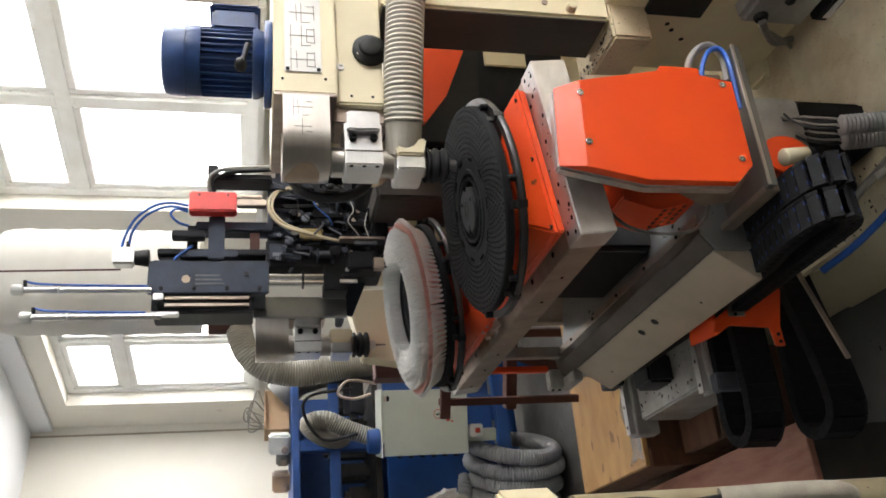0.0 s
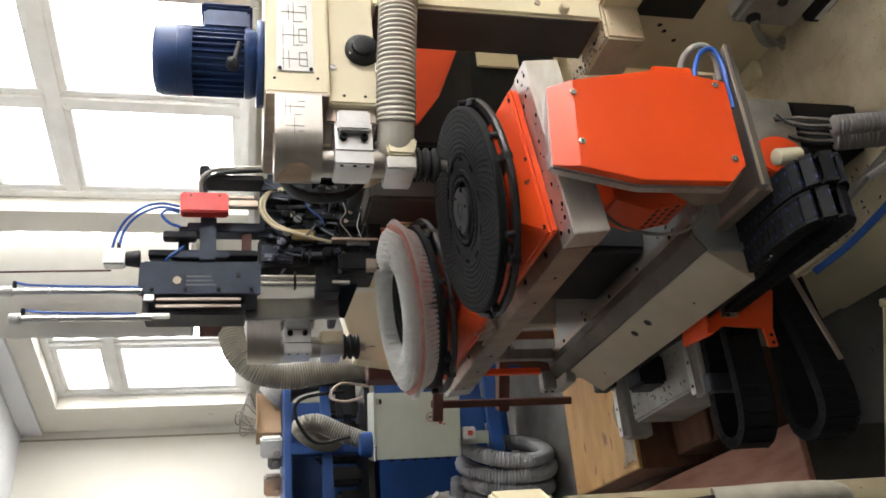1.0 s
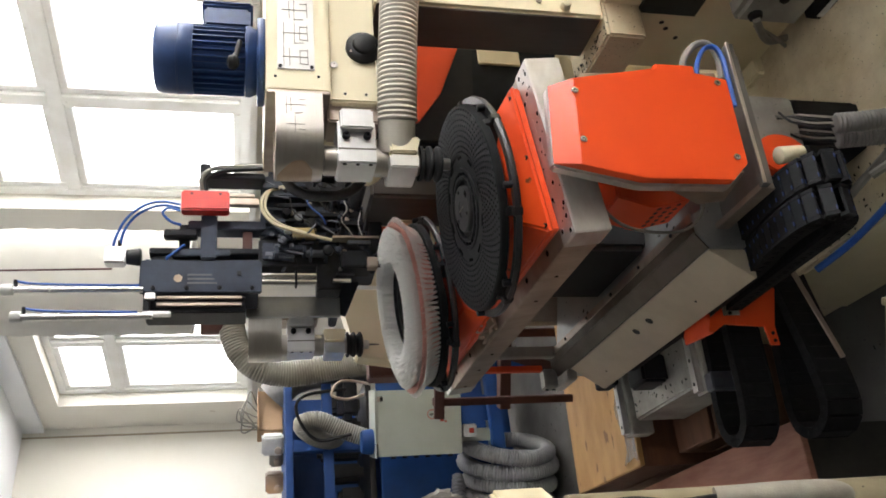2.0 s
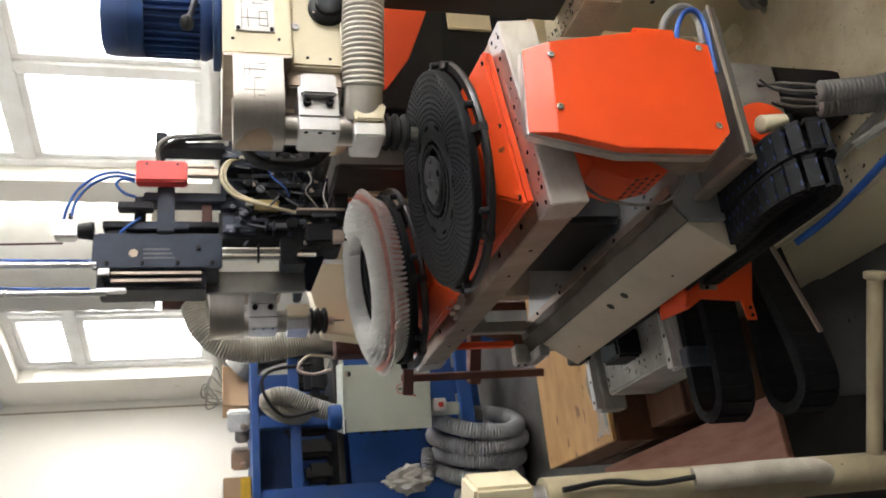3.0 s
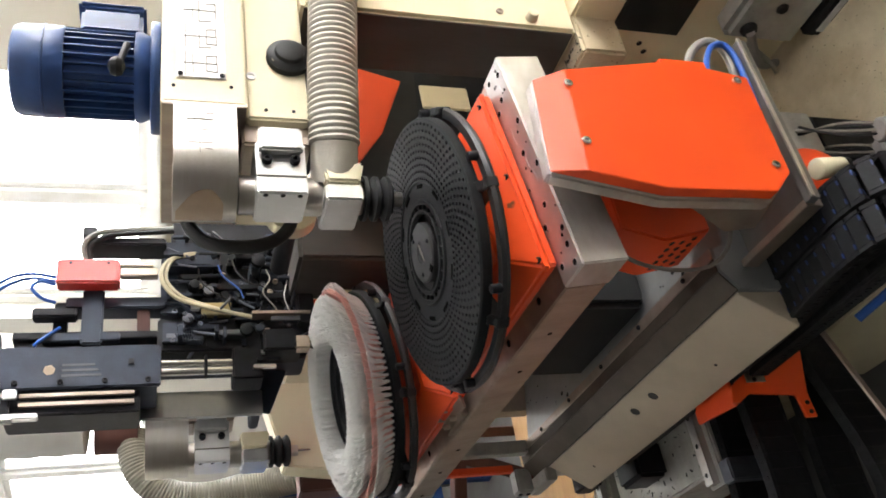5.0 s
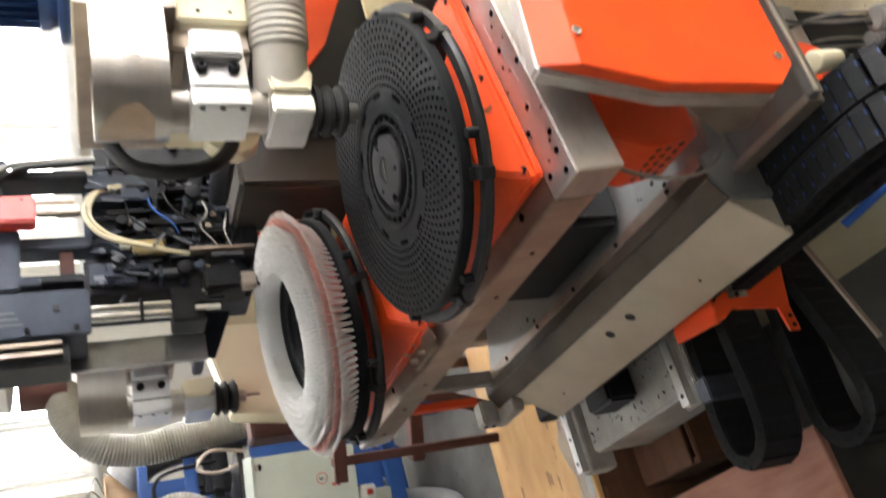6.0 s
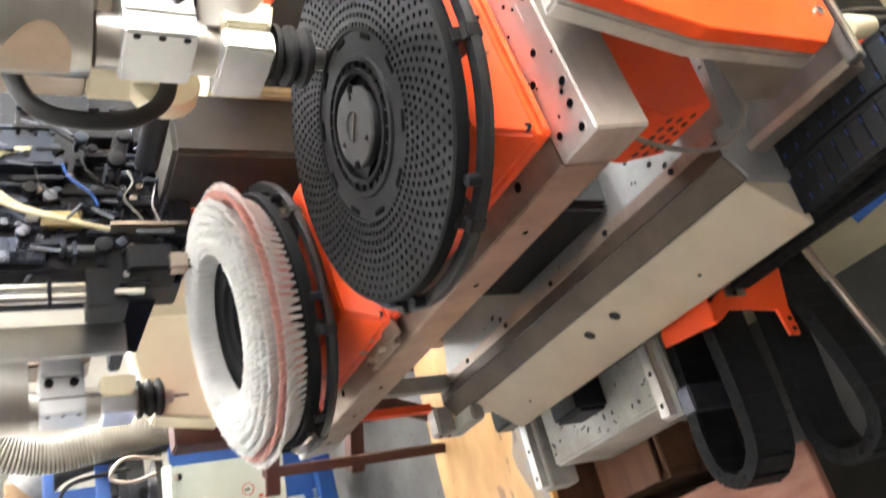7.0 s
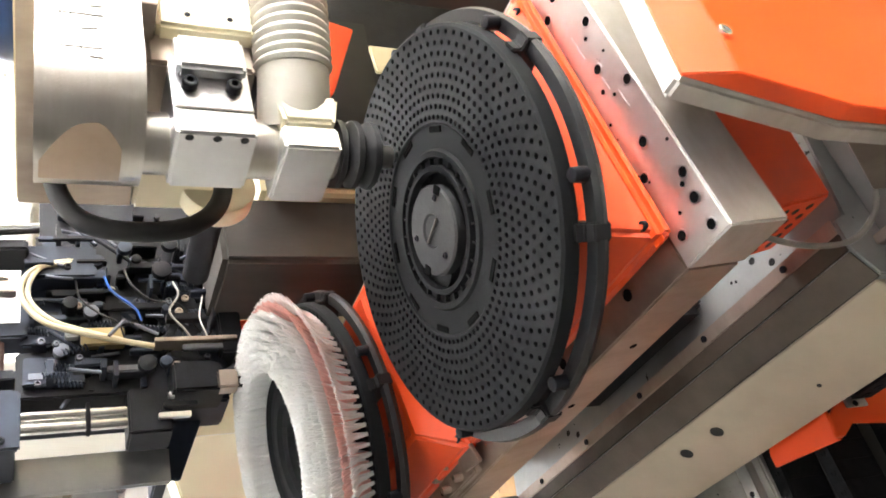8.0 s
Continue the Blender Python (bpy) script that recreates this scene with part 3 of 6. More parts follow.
# ======== orange end cover and its steel plate ========
cover = thing("end_cover", "orange powder-coated gearbox cover with four screws on a grey steel plate", "machine cover", MACHINE, (0.18, -0.04, 0.70))
POLY = [(0.256, 1.046), (0.098, 1.058), (0.066, 0.905), (0.068, 0.737), (0.102, 0.702), (0.280, 0.700), (0.291, 0.76), (0.297, 0.84)]
inner = [(0.265, 1.003), (0.0890, 1.015)] + POLY[2:]
bm = B()
a = [bm.verts.new((u, -0.0595, z)) for u, z in POLY]
b = [bm.verts.new((u, -0.062, z)) for u, z in POLY]
c = [bm.verts.new((u, -0.078, z)) for u, z in inner]
n = len(POLY)
bm.faces.new(a)
bm.faces.new(list(reversed(c)))
for k in range(n):
    j = (k + 1) % n
    bm.faces.new((a[k], a[j], b[j], b[k]))
    bm.faces.new((b[k], b[j], c[j], c[k]))
bmesh.ops.recalc_face_normals(bm, faces=bm.faces)
bmesh.ops.bevel(bm, geom=bm.edges[:], offset=0.0010, segments=2, affect="EDGES")
shell = part("cover_shell", bm, ORANGE, cover)
for f in shell.data.polygons:
    f.use_smooth = False
big = [(0.185 + (u - 0.185) * 1.03, 0.868 + (z - 0.868) * 1.008) for u, z in POLY]
part("back_plate", prism(big, "y", -0.059, -0.036, 0.004), STEEL, cover, "grey machined steel plate")
part("plate_web", box(0.14, 0.24, -0.0355, -0.004, 0.80, 0.99, 0.002), STEEL_DULL, cover)
part("side_box", box(0.285, 0.315, -0.070, -0.005, 0.755, 0.835, 0.003), ORANGE, cover)
for u, z in ((0.237, 1.005), (0.137, 1.005), (0.113, 0.722), (0.270, 0.722)):
    part("screw", bolt((u, -0.0775, z), (0, -1, 0), 0.0065, 0.004), CHROME, cover)

# ======== base beam under the table ========
base = thing("base_beam", "long folded steel base beam with an inclined grey sheet cover", "machine base", MACHINE, (0.1, 0.5, 0.6))
part("beam_sheet", prism([(0.42, 0.61), (0.42, 0.66), (0.30, 0.66), (0.112, 0.690), (0.100, 0.712), (0.062, 0.712), (0.031, 0.689), (0.031, 0.61)], "y", 0.115, 0.985, 0.002), TROUGH, base)
# Groove shade laid on as a thin dark face.
part("groove_face", prism([(0.0605, 0.7130), (0.0290, 0.6897), (0.0290, 0.6927), (0.0605, 0.7160)], "y", 0.117, 0.983, 0.0004), GROOVE_SHADE, base, "dark face between ridge and sheet cover, its shade put into the colour")
part("front_plate", prism([(0.028, 0.689), (-0.030, 0.604), (-0.030, 0.598), (0.030, 0.598), (0.030, 0.688)], "y", 0.124, 0.900, 0.0015), SHEET, base, "plain grey inclined sheet plate")
ph = B()
nrm = Vector((-0.085, 0, 0.058)).normalized()
for u, v, z in ((0.008, 0.540, 0.6597), (0.008, 0.467, 0.6597), (-0.010, 0.30, 0.6333), (-0.010, 0.80, 0.6333)):
    hole((u, v, z), nrm, 0.0095 if 0.4 < v < 0.6 else 0.003, ph)
part("plate_hole", ph, BLACK, base, "two round holes as black plugs", kind="stuff")
part("end_plate", box(0.070, 0.375, -0.066, -0.050, 0.656, 0.672, 0.001), STEEL_DARK, base, "dull steel end plate")
part("end_wall", box(0.068, 0.080, -0.0495, 0.114, 0.640, 0.668, 0.001), STEEL_DULL, base)
part("end_floor", box(0.0805, 0.36, -0.0495, 0.114, 0.640, 0.648, 0.001), STEEL_DARK, base)
gs = B()
rim = [(0.084, -0.040, 0.872), (0.108, -0.036, 0.684), (0.088, 0.036, 0.690), (0.081, 0.038, 0.745)]
lo, hi = [gs.verts.new(q) for q in rim], [gs.verts.new((q[0] + 0.004, q[1], q[2])) for q in rim]
gs.faces.new(lo)
gs.faces.new(hi[::-1])
for k in range(4):
    gs.faces.new((lo[k], lo[(k + 1) % 4], hi[(k + 1) % 4], hi[k]))
bmesh.ops.recalc_face_normals(gs, faces=gs.faces)
part("gusset", gs, STEEL_DULL, base, "bare steel gusset under the cover")
part("end_flange", box(0.070, 0.375, -0.0705, -0.0665, 0.669, 0.675, 0.0005), BRUSHED, base)
# Colour splits the ridge into a shaded side and a lit edge.
part("ridge_face", box(0.0625, 0.0848, 0.118, 0.982, 0.7125, 0.7155, 0.0005), GROOVE_SHADE, base, "dark side of the ridge, its shade put into the colour")
part("ridge_strip", box(0.085, 0.104, 0.118, 0.982, 0.7125, 0.7165, 0.001), STEEL_DULL, base, "lighter steel strip for the lit edge of the beam ridge")
part("motor_block", box(0.14, 0.30, 0.36, 0.66, 0.68, 0.93, 0.012), BLACK, base, "black motor under the table")
th = B()
rnd = random.Random(31)
for k in range(26):
    u = rnd.uniform(0.125, 0.30)
    hole((u, rnd.uniform(0.14, 0.95), 0.690 - (u - 0.112) * 0.1596 + 0.0004), (0.158, 0, 0.987), rnd.choice((0.0012, 0.0016, 0.0022, 0.005)), th)
part("trough_hole", th, BLACK, base, "black plugs for small holes, and chips in the trough", kind="stuff")
part("rail_end", box(0.0, 0.030, 0.905, 1.02, 0.672, 0.700, 0.003), CAST, base, "light grey rail end")
part("rail_stop", box(0.0, 0.055, 0.98, 1.02, 0.7005, 0.740, 0.004), CAST, base, "light grey end stop with two screws")
for z in (0.71, 0.73):
    part("stop_screw", bolt((0.0, 1.0, z), (-1, 0, 0), 0.005, 0.003), BLACKENED, base)
bb = B()
for v in (0.2, 0.36, 0.52, 0.68, 0.84):
    bolt((0.0945, v, 0.7165), (0, 0, 1), 0.0045, 0.003, bb)
part("bolt", bb, BLACKENED, base, kind="stuff")
part("trunnion_arm", prism([(0.24, 0.66), (0.36, 0.66), (0.34, 0.95), (0.20, 0.95)], "y", 0.004, 0.05, 0.002), STEEL_DULL, base)
part("trunnion_arm", prism([(0.20, 0.66), (0.36, 0.66), (0.34, 0.95), (0.20, 0.95)], "y", 0.99, 1.03, 0.002), STEEL_DULL, base)
vent = thing("vented_motor_box", "orange sheet motor box with punched vent holes", "machine cover", MACHINE, (0.14, 0.12, 0.69))
part("box_shell", prism([(0.127, 0.712), (0.106, 0.800), (0.128, 0.870), (0.25, 0.870), (0.25, 0.712)], "y", 0.10, 0.205, 0.003), ORANGE, vent)
vb = B()
for i in range(5):
    for j in range(3):
        hole(Vector((0.1215, 0.116 + 0.018 * i + 0.004 * (j % 2), 0.735)) + Vector((-0.0052, 0, 0.022)) * j, (-0.973, 0, -0.232), 0.0052, vb)
part("vent_hole", vb, BLACK, vent, "punched vent holes as black plugs", kind="stuff")
solo("loose_cable", tube([(0.10, 0.075, 0.925), (0.07, 0.083, 0.895), (0.055, 0.088, 0.862), (0.046, 0.088, 0.81), (0.049, 0.083, 0.757), (0.064, 0.066, 0.732), (0.085, 0.05, 0.725), (0.10, 0.04, 0.73)], 0.0032, 8), CABLE_DULL, "sagging grey cable under the table", "cable", at=(0.05, 0.1, 0.7))
solo("blue_air_tube", tube([(0.29, -0.047, 0.742), (0.335, -0.050, 0.732), (0.368, -0.052, 0.712), (0.374, -0.054, 0.690), (0.350, -0.055, 0.6795), (0.30, -0.055, 0.6785), (0.24, -0.052, 0.6785)], 0.005, 8), TUBE_BLUE, "blue air tube looping behind the orange cover", "air tube", at=(0.33, -0.04, 0.7))
solo("grey_cable", tube([(0.29, -0.030, 0.760), (0.35, -0.034, 0.750), (0.385, -0.040, 0.722), (0.388, -0.044, 0.696), (0.36, -0.044, 0.681), (0.31, -0.040, 0.681)], 0.007, 8), CABLE, "grey cable loop behind the orange cover", "cable", at=(0.33, -0.03, 0.7))
pad = thing("pivot_bracket", "orange rounded pivot bracket with a cream grip under the end plate", "bracket", MACHINE, (0.19, 0.0, 0.55))
part("ear", spun(prism([(0.045 * math.cos(a * math.pi / 12), 0.055 * math.sin(a * math.pi / 12)) for a in range(24)], "y", 0.0, 0.025, 0.003), Matrix.Translation((0.175, 0.0, 0.56))), ORANGE, pad)
part("grip", cyl((0.15, -0.03, 0.60), (0.16, -0.03, 0.545), 0.017, 0.014, 16, None, 0.004), CREAM_CLEAN, pad)
part("grip_cap", cyl((0.16, -0.03, 0.5445), (0.162, -0.03, 0.535), 0.013, 0.012, 16), BLACK, pad)
# Added black block; stands for the shade in the gap below the panel.
solo("gap_shade_block", box(0.235, 0.345, 0.05, 0.22, 0.3005, 0.4695, 0.01), BLACKENED, "black block on the machine bed standing for the shaded gap", "housing", at=(0.29, 0.13, 0.3005))
solo("grey_gear_housing", box(0.20, 0.34, 0.04, 0.20, 0.47, 0.60, 0.008), CAST, "light grey cast housing behind the end plate", "housing", at=(0.28, 0.12, 0.47))


# ======== cable carriers ========
def carrier(name, label, line, across, width, link=0.045, thick=0.030, studs=True):
    """A chain of hinged links along a line; across is the direction of its pins."""
    t = thing(name, label, "cable carrier", MACHINE, tuple(line[0]))
    pts = curve_points(line, 16)
    ds = [0.0]
    for a, b in zip(pts, pts[1:]):
        ds.append(ds[-1] + (b - a).length)
    x = Vector(across).normalized()
    s, k = link / 2, 0
    shared, pins = None, []
    while s < ds[-1]:
        while ds[k + 1] < s:
            k += 1
        p = pts[k].lerp(pts[k + 1], (s - ds[k]) / (ds[k + 1] - ds[k]))
        d = (pts[k + 1] - pts[k]).normalized()
        n = d.cross(x).normalized()
        if shared is None:
            bm = B()
            w, l, h = width / 2, link / 2, thick / 2
            for sx in (-1, 1):
                prof = [(-l * 1.12, -h * 0.80), (-l * 1.02, -h), (l * 1.0, -h), (l * 1.12, -h * 0.80), (l * 1.12, h * 0.80), (l * 1.0, h), (-l * 1.02, h), (-l * 1.12, h * 0.80)]
                prism(prof, "x", sx * w, sx * (w - 0.006), 0, bm)
                lathe((sx * w, l * 0.1, 0), (sx, 0, 0), [(0, h * 0.42), (0.0015, h * 0.40), (0.0015, h * 0.18), (0.0, h * 0.16)], 10, bm)
            for sz in (-1, 1):
                box(-w + 0.006, w - 0.006, -l * 1.04, l * 0.98, sz * h * 0.62, sz * h * 0.97, 0.0012, bm)
            shared = mesh_of("link", bm, CHAIN)
            if studs:
                for sx in (-1, 1):
                    pins.append(mesh_of("pin", box(sx * w * 0.55 - 0.004, sx * w * 0.55 + 0.004, l * 0.72, l * 0.96, h * 0.5, h * 1.03, 0.0005), STUD_BLUE))
        m = Matrix((x, d, n)).transposed().to_4x4()
        m.translation = p - Vector(t["at"])
        ob = new("link", shared)
        ob.parent, ob.matrix_local = t, m
        if studs:
            for pin in pins:
                o2 = new("pin", pin)
                o2.parent = ob
        s += link
    return t


carrier("cable_carrier", "black plastic cable carrier with blue pins under the table", [(0.012, 0.78, 0.578), (0.012, 0.4, 0.578), (0.012, 0.14, 0.59), (0.012, 0.04, 0.606), (0.012, -0.04, 0.610), (0.012, -0.088, 0.600), (0.012, -0.106, 0.574), (0.012, -0.088, 0.548), (0.012, -0.04, 0.537), (0.012, 0.10, 0.532), (0.012, 0.34, 0.524)], (1, 0, 0), 0.058, 0.022, 0.036)
carrier("cable_carrier", "black plastic cable carrier with blue pins beside its twin", [(0.074, 0.30, 0.59), (0.074, 0.14, 0.598), (0.074, 0.04, 0.606), (0.074, -0.05, 0.610), (0.074, -0.098, 0.600), (0.074, -0.116, 0.574), (0.074, -0.098, 0.548), (0.074, -0.05, 0.537), (0.074, 0.10, 0.532)], (1, 0, 0), 0.058, 0.022, 0.036)
carrier("cable_carrier", "black plastic cable carrier bent in a loop above the board", [(0.05, 0.585, 0.418), (-0.06, 0.590, 0.418), (-0.17, 0.600, 0.418), (-0.235, 0.588, 0.418), (-0.258, 0.545, 0.418), (-0.228, 0.503, 0.418), (-0.16, 0.490, 0.418), (-0.05, 0.490, 0.418), (0.12, 0.490, 0.418)], (0, 0, 1), 0.085, 0.030, 0.024, False)
carrier("cable_carrier", "dusty black cable carrier lying in a steel channel", [(0.16, 0.425, 0.32), (-0.01, 0.385, 0.32), (-0.15, 0.350, 0.32), (-0.235, 0.345, 0.32), (-0.272, 0.385, 0.32), (-0.265, 0.435, 0.32), (-0.215, 0.462, 0.32), (-0.08, 0.458, 0.32), (0.08, 0.452, 0.32)], (0, 0, 1), 0.085, 0.030, 0.024, False)
solo("channel_edge", spun(box(-0.14, 0.125, -0.003, 0.003, 0.0, 0.012, 0.001), Matrix.Translation((0.0, 0.322, 0.335)) @ pose(0, 0, 0, 0, -12.7, 6)), STEEL_DULL, "thin steel channel edge beside the cable carrier", "channel", at=(0, 0.32, 0.3))

# ======== lower slide ========
slide = thing("cross_slide", "light grey cast cross slide with two linear rails", "machine slide", MACHINE, (0.15, 0.8, 0.0))
part("casting", box(-0.09, 0.50, 0.66, 1.045, 0.30, 0.455, 0.006), CAST, slide)
part("pedestal", box(0.10, 0.50, 0.60, 1.0, 0.0, 0.2995, 0.01), CREAM_CHIPS, slide)
for v in (0.60, 1.05):
    part("rail_bed", box(-0.125, 0.50, v, v + 0.055, 0.40, 0.470, 0.003), CAST, slide)
    rl = part("linear_rail", prism([(v + 0.015, 0.4705), (v + 0.018, 0.482), (v + 0.015, 0.488), (v + 0.040, 0.488), (v + 0.037, 0.482), (v + 0.040, 0.4705)], "x", -0.12, 0.50, 0.001), STEEL, slide)
    rb = B()
    for k in range(8):
        hole((-0.10 + 0.06 * k, v + 0.0275, 0.488), (0, 0, 1), 0.005, rb)
    part("rail_hole", rb, BLACK, rl, kind="stuff")
part("carriage", box(0.02, 0.12, 0.60, 0.68, 0.489, 0.535, 0.004), BLACKENED, slide)
part("carriage", box(0.02, 0.12, 1.04, 1.115, 0.489, 0.535, 0.004), BLACKENED, slide)
part("screw_housing", box(-0.04, 0.04, 0.80, 0.90, 0.456, 0.53, 0.008), BLACKENED, slide)
part("bracket_plate", box(-0.13, -0.085, 0.565, 0.5995, 0.36, 0.475, 0.003), GUNMETAL, slide, "drilled aluminium bracket")
arm = thing("carrier_bracket", "orange bent sheet bracket holding the cable carrier", "bracket", MACHINE, (0.0, 0.36, 0.42))
part("web", prism([(0.069, 0.437), (-0.029, 0.578), (-0.060, 0.588), (-0.060, 0.572), (-0.043, 0.545), (-0.050, 0.450), (-0.092, 0.445), (-0.092, 0.422), (-0.048, 0.424), (0.04, 0.40)], "y", 0.350, 0.356, 0.001), ORANGE, arm)
part("flange", prism([(-0.062, 0.3565), (-0.050, 0.475), (-0.030, 0.475), (0.05, 0.42), (0.05, 0.3565)], "z", 0.572, 0.578, 0.001), ORANGE, arm)
part("tab", box(-0.024, 0.018, 0.346, 0.3495, 0.505, 0.545, 0.001), ALU, arm, "bare aluminium tab")
for u, z in ((-0.083, 0.433), (-0.066, 0.434), (-0.02, 0.53)):
    part("bracket_screw", bolt((u, 0.350 if z < 0.5 else 0.346, z), (0, -1, 0), 0.004, 0.003), BLACKENED, arm)

# ======== cream machine body ========
body = thing("milling_frame", "cream-painted machine body with a chip-strewn ledge", "machine body", MACHINE, (0.9, 0.2, 0.0))
part("side_panel", box(0.65, 1.6, -1.2, 0.37, 0.02, 0.79, 0.006), CREAM, body)
part("panel_lip", box(0.60, 0.6495, 0.30, 0.37, 0.10, 0.32, 0.004), CREAM, body)
part("column", box(0.605, 1.4, 0.15, 0.285, 0.79, 1.304, 0.008), CREAM_CLEAN, body)
# Dark panel laid on to stand for shade on this face.
part("inner_shade_panel", box(0.601, 0.6045, 0.153, 0.282, 0.800, 1.300, 0.001), COLUMN_GREY, body, "dark grey-brown panel for the shade on the column's inner face")
part("ledge", box(0.56, 0.80, 0.15, 0.36, 0.695, 0.789, 0.006), CREAM_CHIPS, body)
part("cover_strip", box(0.625, 0.9, 0.138, 0.1495, 1.21, 1.30, 0.002), STEEL, body)
part("access_panel", box(0.641, 0.6495, 0.03, 0.165, 0.555, 0.70, 0.002), BLACK, body, "flat black access panel")
# The slot's inner shade is a black block on the panel.
part("slot", box(0.640, 0.6495, 0.045, 0.105, 0.10, 0.20, 0.02), BLACK, body, "oblong cable slot as a black block for its inner shade")
pb = B()
for v, z in ((0.20, 0.62), (0.22, 0.60), (0.09, 0.80), (0.25, 0.56)):
    hole((0.65, v, z), (-1, 0, 0), 0.006, pb)
part("bolt_hole", pb, BLACK, body, kind="stuff")
part("eye_bolt", cyl((0.62, 0.143, 0.885), (0.62, 0.125, 0.885), 0.012, 0.010, 12, None, 0.002), CREAM_CLEAN, body)
part("cap_screw", bolt((0.64, 0.15, 0.94), (0, -1, 0), 0.007, 0.004), STEEL_DULL, body)
mbed = thing("machine_bed", "low cream-painted machine bed covered with black chips", "machine bed", MACHINE, (0.7, -0.2, 0))
part("bed_casting", box(0.094, 1.4, -1.2, 0.616, 0.0, 0.284, 0.008), CREAM, mbed)
part("bed_top", box(0.09, 1.4, -1.2, 0.62, 0.2845, 0.30, 0.005), CREAM_CHIPS, mbed)
rear = thing("rear_machine_frame", "cream-painted rear frame of the machine with a black sheet for its shade", "machine frame", MACHINE, (0.9, 1.0, 0))
part("frame_casting", box(0.52, 1.4, 0.602, 1.5, 0.0, 1.19, 0.01), CREAM, rear)
# Black sheet over the cream casting, put in for the shade there.
part("frame_shade_sheet", box(0.53, 1.39, 0.588, 0.6015, 0.72, 1.185, 0.003), BLACKENED, rear, "black sheet for the shade on the rear frame")
part("cream_plate", box(0.795, 0.868, 0.580, 0.5875, 0.83, 0.95, 0.003), CREAM, rear)
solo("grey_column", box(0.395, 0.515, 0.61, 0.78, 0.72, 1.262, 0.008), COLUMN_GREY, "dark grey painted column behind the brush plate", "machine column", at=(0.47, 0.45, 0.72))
solo("cream_bracket", box(0.385, 0.450, 0.735, 0.785, 1.09, 1.185, 0.006), CREAM, "cream-painted bracket between the two stations", "bracket", at=(0.42, 0.76, 1.09))
guard = thing("orange_guard", "orange sheet guard with a black rim behind the drilling head", "guard", MACHINE, (0.6, 0.46, 1.1))
part("guard_sheet", prism([(0.50, 1.20), (0.515, 1.16), (0.60, 1.10), (0.75, 1.04), (0.80, 1.20)], "y", 0.455, 0.461, 0.002), ORANGE, guard)
part("guard_side", prism([(0.34, 1.16), (0.34, 1.235), (0.39, 1.235), (0.39, 1.16)], "y", 0.765, 0.77, 0.002), ORANGE, guard)
part("guard_rim", prism([(0.505, 1.24), (0.505, 1.06), (0.60, 1.0), (0.85, 0.98), (0.85, 1.24)], "y", 0.52, 0.535, 0.002), BLACK, guard)
servo = thing("servo_motor", "black servo motor with a white rating plate on a cast gearbox", "servo motor", MACHINE, (0.58, 0.05, 0.2))
part("gearbox", box(0.592, 0.649, -0.09, 0.118, 0.335, 0.50, 0.012), CAST, servo)
part("motor_body", box(0.587, 0.645, -0.10, 0.09, 0.225, 0.3345, 0.010), BLACK, servo)
part("rating_plate", box(0.584, 0.5865, -0.02, 0.07, 0.245, 0.315, 0.001), WHITE, servo, "white rating plate with unreadable print")
for k in range(4):
    part("print_bar", box(0.5832, 0.5838, -0.01, 0.05 - 0.01 * (k % 2), 0.255 + 0.014 * k, 0.260 + 0.014 * k, 0), INK, servo)
part("socket", cyl((0.5915, 0.085, 0.46), (0.579, 0.085, 0.46), 0.017, 0.015, 16, None, 0.003), BLACK, servo)
part("socket", cyl((0.5915, 0.03, 0.42), (0.583, 0.03, 0.42), 0.012, 0.010, 16, None, 0.003), BLACK, servo)
solo("motor_cable", tube([(0.577, 0.085, 0.46), (0.58, 0.13, 0.42), (0.60, 0.18, 0.36), (0.635, 0.20, 0.27), (0.638, 0.21, 0.12), (0.638, 0.21, 0.03)], 0.009, 8), CABLE, "grey motor cable along the cream panel", "cable", at=(0.6, 0.2, 0.2))
solo("loose_wire", tube([(0.588, 0.119, 0.44), (0.60, 0.17, 0.35), (0.62, 0.23, 0.27), (0.64, 0.27, 0.22), (0.637, 0.29, 0.19)], 0.005, 8), CABLE, "thin grey wire hanging over the cream panel", "wire", at=(0.6, 0.2, 0.2))
for v, z in ((-0.070, 0.490), (-0.020, 0.450)):
    solo("ribbed_conduit", tube([(0.20, v, z), (0.20, v - 0.015, z - 0.06), (0.20, v - 0.035, z - 0.11), (0.20, v - 0.10, 0.325), (0.20, v - 0.22, 0.320), (0.20, v - 0.5, 0.320)], 0.018, 18, 12, None, 0.004, 0.008), CONDUIT, "grey ribbed plastic conduit lying on the machine bed", "conduit", at=(0.20, v, 0.3))
    for k in range(4):
        solo("wire", tube([(0.196 + 0.005 * k, v - 0.004 * (k % 2), z - 0.02), (0.205 + 0.008 * k, v + 0.02, z + 0.03), (0.235 + 0.012 * k, v + 0.05 + 0.01 * k, z + 0.05 - 0.012 * k), (0.29, v + 0.10 + 0.012 * k, z + 0.03)], 0.0024, 6), (BLACK, CABLE_DULL, BLACK, CABLE_DULL)[k], "thin wire fanning out of a conduit", "wire", at=(0.20, v, z))
solo("blue_hose", tube([(0.02, 0.20, 0.40), (0.05, 0.12, 0.36), (0.10, -0.02, 0.33), (0.15, -0.20, 0.32), (0.20, -0.5, 0.31)], 0.008, 10), TUBE_BLUE, "blue air hose lying across the machine bed", "air hose", at=(0.1, 0, 0.32))
